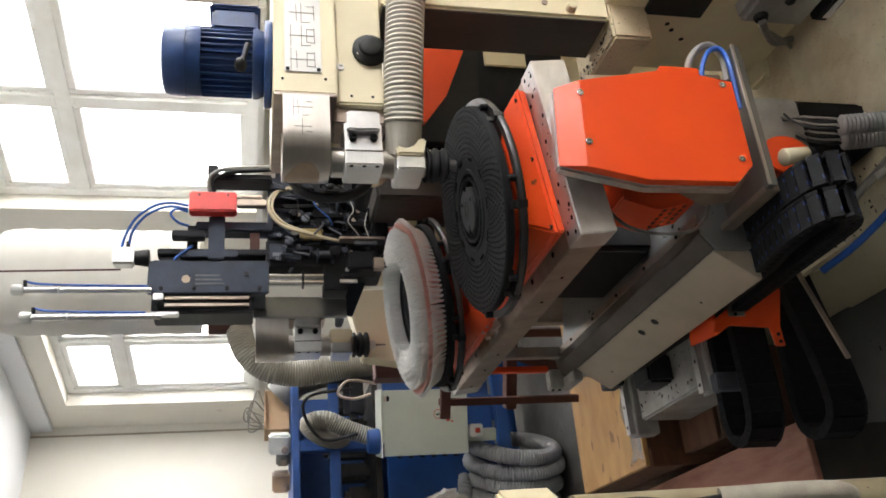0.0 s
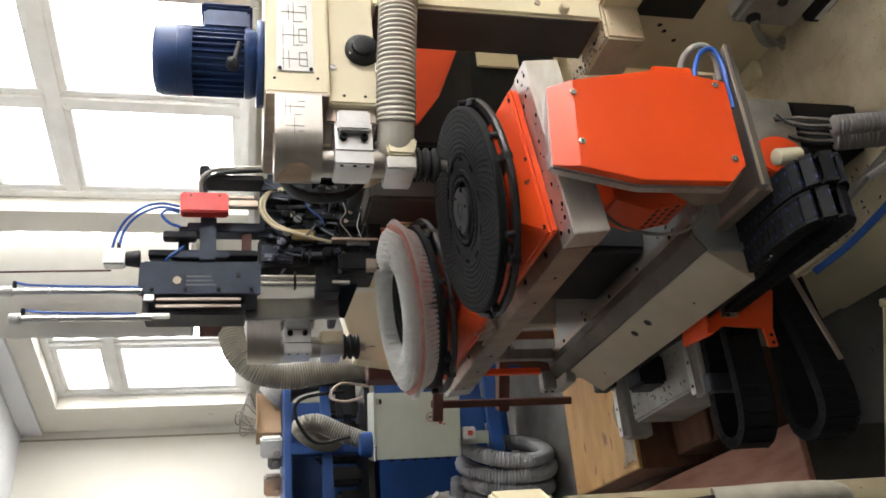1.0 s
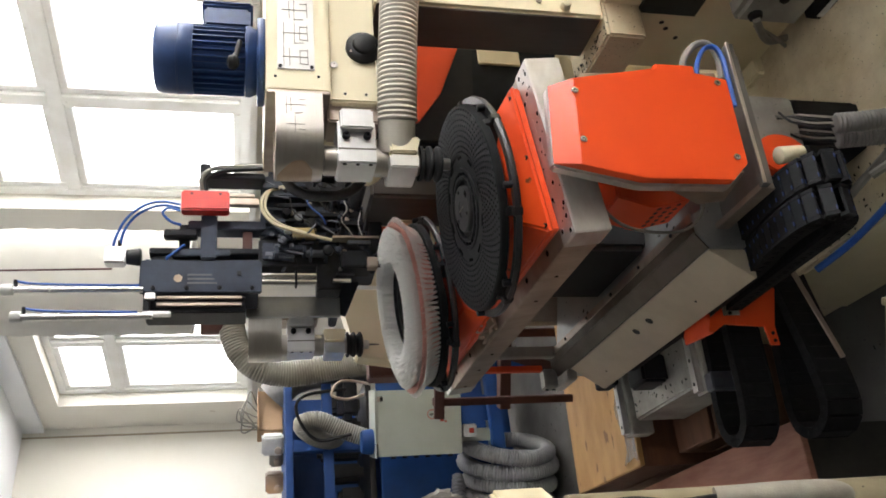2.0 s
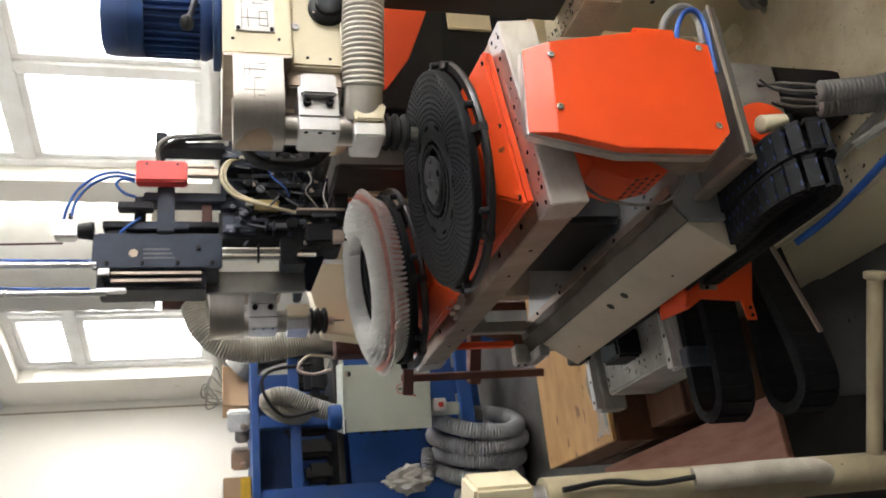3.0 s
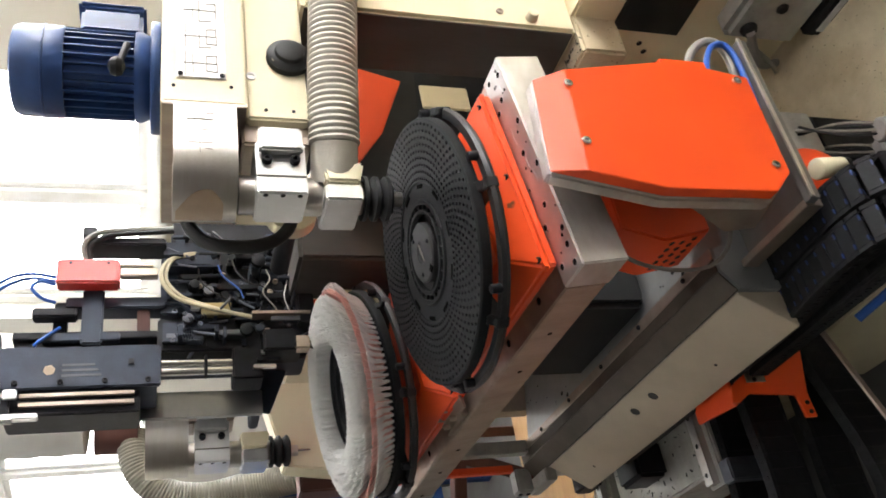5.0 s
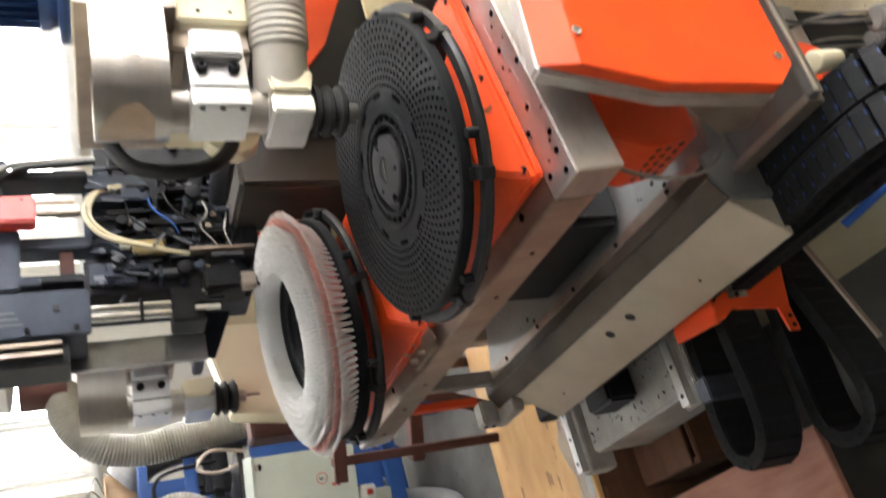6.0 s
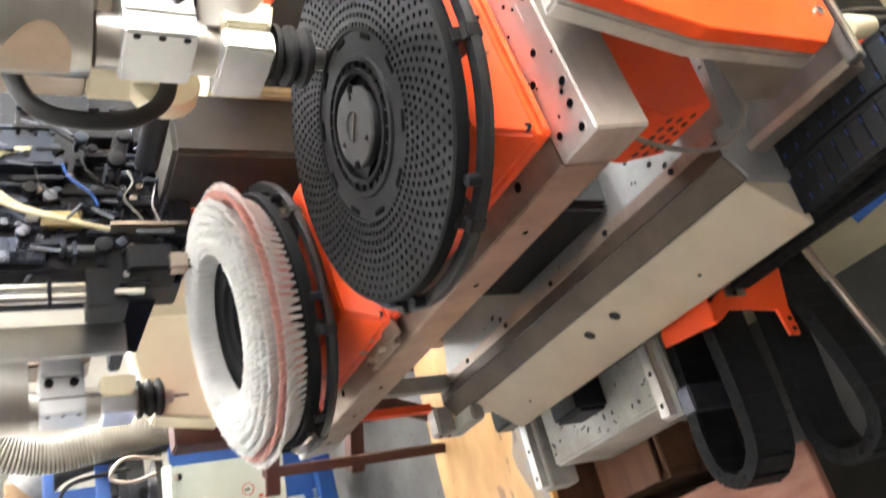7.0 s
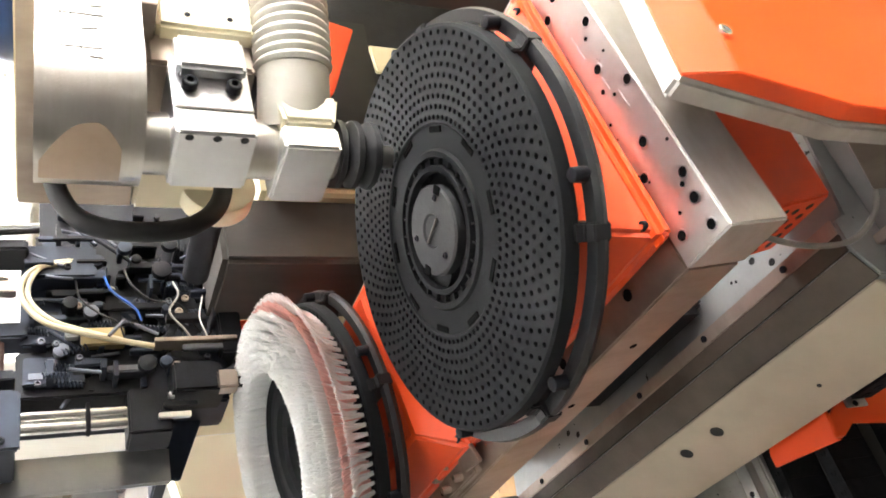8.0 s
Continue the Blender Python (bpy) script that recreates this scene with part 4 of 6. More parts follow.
solo("clear_hose", tube([(0.12, -0.02, 0.40), (0.14, -0.08, 0.36), (0.17, -0.10, 0.31), (0.20, -0.04, 0.31), (0.17, 0.06, 0.33), (0.12, 0.10, 0.38)], 0.009, 8), CABLE, "grey cable loop on the machine bed", "cable", at=(0.15, 0, 0.32))


def chips(name, label, base, x0, x1, y0, y1, z, count, seed):
    """Dark plastic swarf scattered on a flat surface."""
    rnd = random.Random(seed)
    bm = B()
    for k in range(count):
        x, y, a = rnd.uniform(x0, x1), rnd.uniform(y0, y1), rnd.uniform(0, 6.28)
        l, w = rnd.uniform(0.002, 0.007), rnd.uniform(0.0008, 0.002)
        c, s = math.cos(a), math.sin(a)
        vs = [bm.verts.new((x + c * p - s * q, y + s * p + c * q, z + h)) for p, q, h in ((-l, -w, 0.0004), (l, -w, 0.0006), (l * 0.8, w, 0.0022), (-l * 0.7, w, 0.0018))]
        bm.faces.new(vs)
    solo(name, bm, BLACK, label, "chips", base, kind="stuff")


chips("plastic_chips", "black plastic chips scattered on the machine bed", MACHINE, 0.1, 0.30, -0.5, 0.4, 0.300, 210, 3)
chips("plastic_chips", "black plastic chips scattered on the terrazzo floor", MACHINE, -1.2, 0.6, 0.0, 3.2, 0.0, 900, 4)
chips("plastic_chips", "black plastic chips lying on the ledge", MACHINE, 0.565, 0.604, 0.16, 0.35, 0.789, 60, 5)
chips("plastic_chips", "black plastic chips lying on the cross slide", MACHINE, -0.08, 0.2, 0.67, 1.03, 0.455, 120, 6)


# ======== drilling heads ========
def shroud_sheet(bm, c, r, z0, z1, flat, v_flat, th=0.003):
    out, inn = [], []
    for k in range(25):
        a = -math.pi / 2 - math.pi * k / 24
        out.append((c[0] + r * math.cos(a), c[1] + r * math.sin(a)))
        inn.append((c[0] + (r - th) * math.cos(a), c[1] + (r - th) * math.sin(a)))
    out = [(flat, c[1] - r)] + out + [(flat, c[1] + r)]
    inn = [(flat, c[1] - r + th)] + inn + [(flat, c[1] + r - th)]
    return prism(out + inn[::-1], "z", z0, z1, 0, bm)


STROKES = [((-1, 0.9), (1, 0.9)), ((-0.8, 0.45), (0.8, 0.5)), ((-1, 0.1), (1, 0.1)), ((0, 1), (0, -0.9)), ((-0.6, -0.3), (0.6, -0.3)), ((-0.7, -0.9), (0.75, -0.85)), ((-0.6, -0.3), (-0.65, -0.9)), ((0.6, -0.3), (0.62, -0.9)), ((-0.95, 0.1), (-0.9, -0.6))]


def glyph(t, u, z, size, v, kinds):
    """An engraved sign made of plain bars."""
    for k in kinds:
        (a, b), (c, d) = STROKES[k]
        # the sign's upright runs along u, its width along z
        p, q = Vector((u + size * a, v, z + size * b)), Vector((u + size * c, v, z + size * d))
        d_ = (q - p).normalized()
        n_ = Vector((-d_.z, 0, d_.x)) * size * 0.026
        bm = B()
        vs = [bm.verts.new(w) for w in (p - n_, q - n_, q + n_, p + n_)]
        bm.faces.new(vs)
        ob = bmesh.ops.extrude_face_region(bm, geom=bm.faces[:])
        bmesh.ops.translate(bm, verts=[e for e in ob["geom"] if isinstance(e, bmesh.types.BMVert)], vec=(0, -0.0006, 0))
        bmesh.ops.recalc_face_normals(bm, faces=bm.faces)
        part("sign_bar", bm, INK, t)


def drilling_head(name, label, at):
    t = thing(name, label, "drilling head", MACHINE @ Matrix.Translation(at), (0.27, 0.236, 1.15))
    part("shroud", shroud_sheet(B(), (0.288, 0.216), 0.070, 1.419, 1.508, 0.366, 0.145), BRUSHED, t, "bright bent stainless belt shroud")
    part("shroud_top", prism([(0.366, 0.15)] + [(0.288 + 0.066 * math.cos(-math.pi / 2 - math.pi * k / 16), 0.216 + 0.066 * math.sin(-math.pi / 2 - math.pi * k / 16)) for k in range(17)] + [(0.366, 0.282)], "z", 1.497, 1.504, 0), CREAM_CLEAN, t)
    part("pulley", cyl((0.288, 0.216, 1.43), (0.288, 0.216, 1.496), 0.055, None, 32, None, 0.003), BLACKENED, t)
    return t


def spindle_unit(name, label, at):
    """The part of a head that strokes up and down: spindle, clamp, nozzle and bellows."""
    t = thing(name, label, "drill spindle", MACHINE @ Matrix.Translation(at), (0.27, 0.236, 1.15))
    part("spindle", lathe((0.268, 0.236, 1.17), (0, 0, 1), [(0, 0.012), (0.03, 0.014), (0.06, 0.026), (0.125, 0.026), (0.127, 0.030), (0.255, 0.030)], 28), BRUSHED, t)
    clamp = part("clamp_block", box(0.232, 0.330, 0.180, 0.258, 1.328, 1.402, 0.003), ALU, t)
    part("clamp_gap", box(0.262, 0.2645, 0.1788, 0.1802, 1.3285, 1.4015, 0), INK, clamp)
    part("clamp_cap", box(0.300, 0.345, 0.162, 0.1795, 1.333, 1.398, 0.004), ALU, clamp)
    for z in (1.345, 1.386):
        part("cap_screw", bolt((0.2905, 0.180, z), (0, -1, 0), 0.0075, 0.010), BLACKENED, clamp)
    for z in (1.340, 1.365, 1.390):
        part("set_screw", hole((0.232, 0.186, z), (-1, 0, 0), 0.004), BLACK, clamp)
    part("mount", box(0.3305, 0.40, 0.190, 0.27, 1.315, 1.420, 0.004), STEEL_DULL, t)
    el = part("nozzle_block", box(0.232, 0.262, 0.190, 0.275, 1.243, 1.300, 0.003), ALU, t)
    part("nozzle_top", prism([(0.2625, 1.246), (0.2625, 1.298), (0.300, 1.303), (0.300, 1.237)], "y", 0.184, 0.275, 0.004), CREAM_CLEAN, el)
    bel = [(0.016 + 0.018 * k + h, r) for k in range(3) for h, r in ((0, 0.027), (0.005, 0.036), (0.011, 0.036))]
    part("bellows", lathe((0.268, 0.236, 1.172), (0, 0, 1), bel, 28), RUBBER, t)
    part("drill", cyl((0.268, 0.236, 1.14), (0.268, 0.236, 1.18), 0.002, 0.004, 10), CHROME, t)
    return t


spindle_a = spindle_unit("drill_spindle", "steel drill spindle with aluminium clamp and black bellows", (0, 0, 0))
spindle_b = spindle_unit("drill_spindle", "far steel drill spindle with aluminium clamp and black bellows", (-0.092, 0.865, 0.045))
head_a = drilling_head("drilling_head", "drilling head with a bright steel shroud and rubber bellows", (0, 0, 0))
patch = B()
prev = None
for k in range(33):
    w = k / 32
    a = -math.pi * (0.80 + 0.30 * w)
    z0 = 1.458 - 0.020 * min(1, w / 0.35) ** 0.6
    z1 = 1.464 + 0.040 * min(1, w / 0.6) ** 0.5
    row = [patch.verts.new((0.288 + 0.0708 * math.cos(a), 0.216 + 0.0708 * math.sin(a), z)) for z in (z0, z1)]
    if prev:
        patch.faces.new((prev[0], row[0], row[1], prev[1]))
    prev = row
part("tape_patch", patch, TAPE, head_a, "peeling brown tape patch")
glyph(head_a, 0.335, 1.470, 0.020, 0.1455, (0, 3, 1, 7, 8))
glyph(head_a, 0.292, 1.470, 0.018, 0.1460, (2, 3, 6))
head_b = drilling_head("drilling_head", "far drilling head with a bright steel shroud and hanging hose", (-0.092, 0.865, 0.045))
solo("shroud_bracket", box(0.188, 0.248, 0.905, 0.913, 1.315, 1.575, 0.003), ALU, "upright brushed steel bracket plate", "bracket", at=(0.22, 0.91, 1.32))
solo("bracket_arm", box(0.19, 0.30, 0.9135, 0.99, 1.32, 1.34, 0.003), GREYBLUE, "dark steel arm under the bracket plate", "bracket", at=(0.29, 0.95, 1.3))

headbox = thing("head_box", "cream-painted drill head box with an engraved steel nameplate", "machine head", MACHINE, (0.55, 0.3, 1.40))
part("shell", box(0.37, 0.85, 0.15, 0.46, 1.402, 1.526, 0.004), CREAM_CLEAN, headbox)
part("edge_strip", box(0.362, 0.3695, 0.146, 0.45, 1.404, 1.524, 0.001), STEEL_DULL, headbox)
part("slide_plate", box(0.366, 0.66, 0.172, 0.46, 1.306, 1.4015, 0.004), CREAM_CLEAN, headbox)
part("nameplate", box(0.418, 0.66, 0.1465, 0.1495, 1.432, 1.504, 0.001), NAMEPLATE, headbox, "engraved stainless nameplate")
glyph(headbox, 0.447, 1.468, 0.026, 0.1463, (0, 1, 3, 4, 5, 6, 7))
glyph(headbox, 0.505, 1.468, 0.026, 0.1463, (0, 2, 3, 4, 5, 6, 7, 8))
glyph(headbox, 0.563, 1.468, 0.026, 0.1463, (1, 2, 3, 5, 7, 8))
for u, z in ((0.424, 1.438), (0.424, 1.498)):
    part("screw", bolt((u, 0.1465, z), (0, -1, 0), 0.004, 0.002), BLACKENED, headbox)
for u, z in ((0.405, 1.425), (0.402, 1.508)):
    part("screw", bolt((u, 0.15, z), (0, -1, 0), 0.003, 0.001), BLACKENED, headbox)
for u, z in ((0.384, 1.372), (0.384, 1.330)):
    part("screw", bolt((u, 0.172, z), (0, -1, 0), 0.003, 0.001), BLACKENED, headbox)
part("drain_plug", bolt((0.452, 0.172, 1.392), (0, -1, 0), 0.008, 0.003), STEEL, headbox)
kn = part("knob", lathe((0.495, 0.172, 1.331), (0, -1, 0), [(0, 0.036), (0.010, 0.036), (0.014, 0.032), (0.016, 0.024), (0.022, 0.022), (0.024, 0.018), (0.024, 0.004)], 30), BLACK, headbox, "round black adjusting knob")
for k in range(3):
    part("knob_screw", bolt((0.495 + 0.030 * math.cos(2.1 * k), 0.1595, 1.331 + 0.030 * math.sin(2.1 * k)), (0, -1, 0), 0.003, 0.002), STEEL_DULL, kn)
part("slide_slot", box(0.36, 0.43, 0.178, 0.30, 1.29, 1.3055, 0.002), BLACKENED, headbox)

motor = thing("electric_motor", "blue finned electric motor standing on the head box", "electric motor", MACHINE, (0.503, 0.245, 1.526))
part("flange", cyl((0.503, 0.245, 1.5265), (0.503, 0.245, 1.542), 0.090, None, 40, None, 0.003), BLUE_MOTOR, motor)
part("end_bell", lathe((0.503, 0.245, 1.5425), (0, 0, 1), [(0, 0.066), (0.012, 0.072), (0.022, 0.072)], 36), BLUE_MOTOR, motor)
part("motor_barrel", lathe((0.503, 0.245, 1.565), (0, 0, 1), [(0, 0.058), (0.102, 0.058)], 36), BLUE_MOTOR, motor)
fin_mesh = mesh_of("fin", box(0.056, 0.0705, -0.0014, 0.0014, 0.0, 0.100, 0.0005), BLUE_MOTOR)
for k in range(30):
    fin = new("fin", fin_mesh)
    fin.parent, fin.matrix_local = motor, pose(0, 0, 0.040, 0, 0, 12 * k)
part("fan_cowl", lathe((0.503, 0.245, 1.666), (0, 0, 1), [(0, 0.070), (0.004, 0.072), (0.028, 0.072), (0.0285, 0.0735), (0.031, 0.0735), (0.0315, 0.072), (0.062, 0.071), (0.072, 0.067), (0.076, 0.056), (0.076, 0.03)], 40), BLUE_MOTOR, motor)
part("terminal_box", box(0.556, 0.606, 0.20, 0.29, 1.555, 1.648, 0.006), BLUE_MOTOR, motor)
part("terminal_lid", box(0.6065, 0.618, 0.195, 0.295, 1.550, 1.653, 0.005), BLUE_MOTOR, motor)
lev = part("lever", cyl((0.485, 0.158, 1.575), (0.425, 0.140, 1.585), 0.006, 0.005, 10), BLACKENED, motor)
part("lever_knob", lathe((0.420, 0.138, 1.575), (0, 0, 1), [(0, 0.004), (0.004, 0.012), (0.012, 0.015), (0.020, 0.012), (0.024, 0.004)], 18), BLACK, lev)

hose = thing("suction_hose", "grey ribbed suction hose joined to the drill nozzle", "hose", MACHINE, (0.3, 0.2, 1.27))
part("ribbed_hose", tube([(0.335, 0.190, 1.268), (0.38, 0.172, 1.268), (0.45, 0.150, 1.267), (0.55, 0.122, 1.262), (0.68, 0.092, 1.255), (0.95, 0.07, 1.25), (1.3, 0.06, 1.26)], 0.039, 28, 24, None, 0.0034, 0.0098), HOSE, hose)
part("hose_cuff", tube([(0.286, 0.222, 1.268), (0.31, 0.205, 1.268), (0.338, 0.189, 1.268)], 0.037, 24), HOSE, hose, "smooth grey hose cuff")
hubt = thing("cream_hub", "round cream-painted hub behind the drilling head", "hub", MACHINE, (0.378, 0.44, 1.302))
part("hub_disc", cyl((0.378, 0.420, 1.302), (0.378, 0.452, 1.302), 0.046, None, 36, None, 0.004), CREAM_CLEAN, hubt)
part("hub_shaft", cyl((0.378, 0.4525, 1.302), (0.378, 0.62, 1.302), 0.018, None, 20), BLACKENED, hubt)
solo("black_hose_loop", tube([(0.42, 0.385, 1.49), (0.33, 0.375, 1.488), (0.272, 0.365, 1.462), (0.255, 0.36, 1.41), (0.266, 0.362, 1.352), (0.31, 0.370, 1.315), (0.40, 0.39, 1.30)], 0.011, 12), RUBBER, "black hose looping behind the drilling head", "hose", at=(0.3, 0.36, 1.4))

# ======== tufting head ========
tuft = thing("tufting_head", "dark blued-steel tufting head with chrome rods and air cylinders", "tufting machine", MACHINE, (0.3, 0.8, 1.25))


def tp(name, mat, u0, u1, v0, v1, z0, z1, bevel=0.003, label=""):
    return part(name, box(u0, u1, v0, v1, z0, z1, bevel), mat, tuft, label)


front = tp("front_plate", GREYBLUE, 0.205, 0.292, 0.772, 0.784, 1.522, 1.812, 0.003)
for k in range(4):
    part("plate_screw", bolt((0.218, 0.772, 1.545 + 0.078 * k), (0, -1, 0), 0.0055, 0.004), BLACKENED, front)
part("plate_mark", spun(lathe((0, 0, 0), (0, -1, 0), [(0, 0.011), (0.0006, 0.011), (0.0006, 0.006), (0.0, 0.006)], 6), Matrix.Translation((0.243, 0.7718, 1.722))), TAPE, front, "small worn emblem")
for k in range(3):
    part("print_bar", box(0.228 + 0.011 * k, 0.233 + 0.011 * k, 0.7712, 0.7718, 1.630 + 0.006 * k, 1.700, 0), material("faded_print", (0.10, 0.10, 0.11), 0.6), front)
part("slot_pin", box(0.250, 0.262, 0.768, 0.7718, 1.572, 1.582, 0.001), BLACK, front)
tp("body_block", GREYBLUE, 0.210, 0.300, 0.7845, 0.90, 1.53, 1.805)
tp("lower_slide", BLACKENED, 0.160, 0.204, 0.79, 0.88, 1.56, 1.80)
tp("slide_rail", STEEL_DULL, 0.174, 0.182, 0.778, 0.7895, 1.57, 1.77, 0.001)
tp("slide_rail", STEEL_DULL, 0.192, 0.200, 0.778, 0.7895, 1.57, 1.77, 0.001)
tp("end_stop", BLACKENED, 0.150, 0.215, 0.775, 0.7775 + 0.02, 1.785, 1.800, 0.002)
tp("foot_clip", ALU, 0.146, 0.156, 0.765, 0.785, 1.735, 1.80, 0.002)
tp("foot_clip", ALU, 0.185, 0.203, 0.762, 0.774, 1.772, 1.796, 0.002)
tp("top_rail", BLACKENED, 0.318, 0.334, 0.79, 0.83, 1.53, 1.795, 0.002)
tp("top_rail", BLACKENED, 0.300, 0.316, 0.80, 0.86, 1.66, 1.79, 0.002)
tp("link_bar", GREYBLUE, 0.304, 0.322, 0.772, 0.79, 1.60, 1.74, 0.002)
tp("cross_link", GREYBLUE, 0.295, 0.420, 0.770, 0.785, 1.632, 1.672, 0.004)
tp("cross_link", BLACKENED, 0.330, 0.40, 0.79, 0.82, 1.70, 1.725, 0.003)
tp("clevis", BLACKENED, 0.352, 0.372, 0.76, 0.79, 1.68, 1.76, 0.003)
tp("spring_seat", BROWN, 0.318, 0.40, 0.80, 0.84, 1.545, 1.57, 0.003)
tp("carrier_bar", GREYBLUE, 0.386, 0.412, 0.79, 0.84, 1.515, 1.705, 0.003)
red = tp("red_block", RED, 0.414, 0.470, 0.735, 0.772, 1.603, 1.720, 0.004, "red enamelled sensor block")
for z in (1.625, 1.695):
    part("block_screw", bolt((0.4595, 0.735, z), (0, -1, 0), 0.003, 0.001), BLACKENED, red)
tp("guide_pin", STEEL_DULL, 0.436, 0.455, 0.745, 0.765, 1.53, 1.6025, 0.002)
tp("guide_pin", STEEL_DULL, 0.458, 0.468, 0.745, 0.765, 1.54, 1.6025, 0.002)
tray_ = tp("cable_tray", BLACKENED, 0.508, 0.526, 0.74, 0.80, 1.515, 1.675, 0.003)
part("tray_end", box(0.5262, 0.552, 0.74, 0.80, 1.65, 1.678, 0.003), BLACKENED, tray_)
part("tray_cable", tube([(0.47, 0.75, 1.668), (0.505, 0.735, 1.672), (0.532, 0.735, 1.645), (0.540, 0.735, 1.59), (0.545, 0.735, 1.50)], 0.006, 8), CABLE, tray_)
part("tray_cable", tube([(0.475, 0.745, 1.66), (0.50, 0.74, 1.662), (0.522, 0.733, 1.63), (0.530, 0.733, 1.58), (0.538, 0.733, 1.50)], 0.006, 8), BLACK, tray_)
tp("upper_frame", GREYBLUE, 0.375, 0.52, 0.80, 0.86, 1.46, 1.525, 0.004)
tp("upper_frame", GREYBLUE, 0.47, 0.53, 0.76, 0.80, 1.42, 1.52, 0.004)
tp("rear_block", BLACKENED, 0.345, 0.76, 0.835, 0.95, 1.20, 1.50, 0.004)
tp("rear_block", GREYBLUE, 0.30, 0.345, 0.865, 0.96, 1.22, 1.62, 0.004)
for k in range(5):
    part("gear_wheel", cyl((0.40 + 0.028 * k, 0.815 - 0.01 * (k % 2), 1.43 - 0.045 * k), (0.40 + 0.028 * k, 0.83, 1.43 - 0.045 * k), 0.026 - 0.003 * (k % 3), None, 20, None, 0.003), GREYBLUE if k % 2 else BLACKENED, tuft)
lever_specs = [(0.49, 1.44, 0.40, 1.36, 0.795), (0.47, 1.40, 0.36, 1.39, 0.785), (0.44, 1.34, 0.36, 1.27, 0.79), (0.40, 1.42, 0.30, 1.40, 0.80), (0.36, 1.36, 0.30, 1.27, 0.785), (0.46, 1.29, 0.38, 1.25, 0.80), (0.42, 1.30, 0.34, 1.33, 0.775), (0.34, 1.45, 0.33, 1.26, 0.80), (0.38, 1.24, 0.29, 1.26, 0.775), (0.43, 1.46, 0.43, 1.30, 0.78), (0.32, 1.32, 0.28, 1.24, 0.77)]
for k, (u0, z0, u1, z1, v) in enumerate(lever_specs):
    d = Vector((u1 - u0, 0, z1 - z0))
    n = Vector((-d.z, 0, d.x)).normalized() * (0.008 + 0.003 * (k % 3))
    bm = prism([(u0 - n.x, z0 - n.z), (u1 - n.x * 0.6, z1 - n.z * 0.6), (u1 + n.x * 0.6, z1 + n.z * 0.6), (u0 + n.x, z0 + n.z)], "y", v, v + 0.009, 0.0015)
    lv = part("lever", bm, (GREYBLUE, BLACKENED, BLACKENED, GUNMETAL)[k % 4], tuft)
    part("pivot_screw", bolt((u0 * 0.92 + u1 * 0.08, v, z0 * 0.92 + z1 * 0.08), (0, -1, 0), 0.006, 0.004), STEEL_DULL, lv)
    part("pivot_screw", bolt((u1 * 0.92 + u0 * 0.08, v, z1 * 0.92 + z0 * 0.08), (0, -1, 0), 0.005, 0.004), BLACKENED, lv)
rnd = random.Random(21)
for k in range(54):
    u, z = rnd.uniform(0.30, 0.66), rnd.uniform(1.215, 1.485)
    w, h, dv = rnd.uniform(0.008, 0.030), rnd.uniform(0.006, 0.040), rnd.uniform(0.004, 0.030)
    kind = k % 6
    mat = (BLACKENED, GREYBLUE, BLACKENED, GUNMETAL, GREYBLUE, BLACKENED)[kind]
    if kind in (0, 1, 4):
        part("linkage_block", box(u, u + w, 0.834 - dv, 0.8345, z, min(z + h, 1.497), 0.002), mat, tuft)
    elif kind in (2, 5):
        part("linkage_pin", cyl((u, 0.8345, z), (u, 0.834 - dv, z), w * 0.45, None, 14, None, 0.001), mat, tuft)
    else:
        part("link_rod", cyl((u, 0.828 - dv * 0.5, z), (u + rnd.uniform(-0.05, 0.05), 0.828 - dv * 0.5, min(1.495, z + 0.05)), 0.003, None, 8), mat, tuft)
rnd = random.Random(77)
for k in range(70):
    u, z, v = rnd.uniform(0.30, 0.56), rnd.uniform(1.215, 1.50), rnd.uniform(0.765, 0.815)
    w, h = rnd.uniform(0.006, 0.022), rnd.uniform(0.010, 0.055)
    mat = (BLACKENED, GREYBLUE, BLACKENED, BLACKENED, GUNMETAL, GREYBLUE, GREYBLUE)[k % 7]
    if k % 5 == 2:
        part("linkage_pin", cyl((u, 0.8345, z), (u, v, z), w * 0.5, None, 14, None, 0.001), mat, tuft)
    elif k % 5 == 4:
        part("link_rod", cyl((u, v, z), (u + rnd.uniform(-0.06, 0.06), v + 0.008, min(1.51, z + rnd.uniform(0.02, 0.09))), 0.0034, None, 8), mat, tuft)
    else:
        part("linkage_block", box(u, u + w, v, 0.8345, z, min(z + h, 1.515), 0.002), mat, tuft)
def spring(p0, p1, r, turns):
    """A small coil spring between two points."""
    p0, p1 = Vector(p0), Vector(p1)
    d, a, b = frame_axes(p1 - p0)
    n = turns * 8
    line = [p0.lerp(p1, k / n) + (a * math.cos(k * math.pi / 4) + b * math.sin(k * math.pi / 4)) * r for k in range(n + 1)]
    return tube(line, 0.0011, 5, 2)


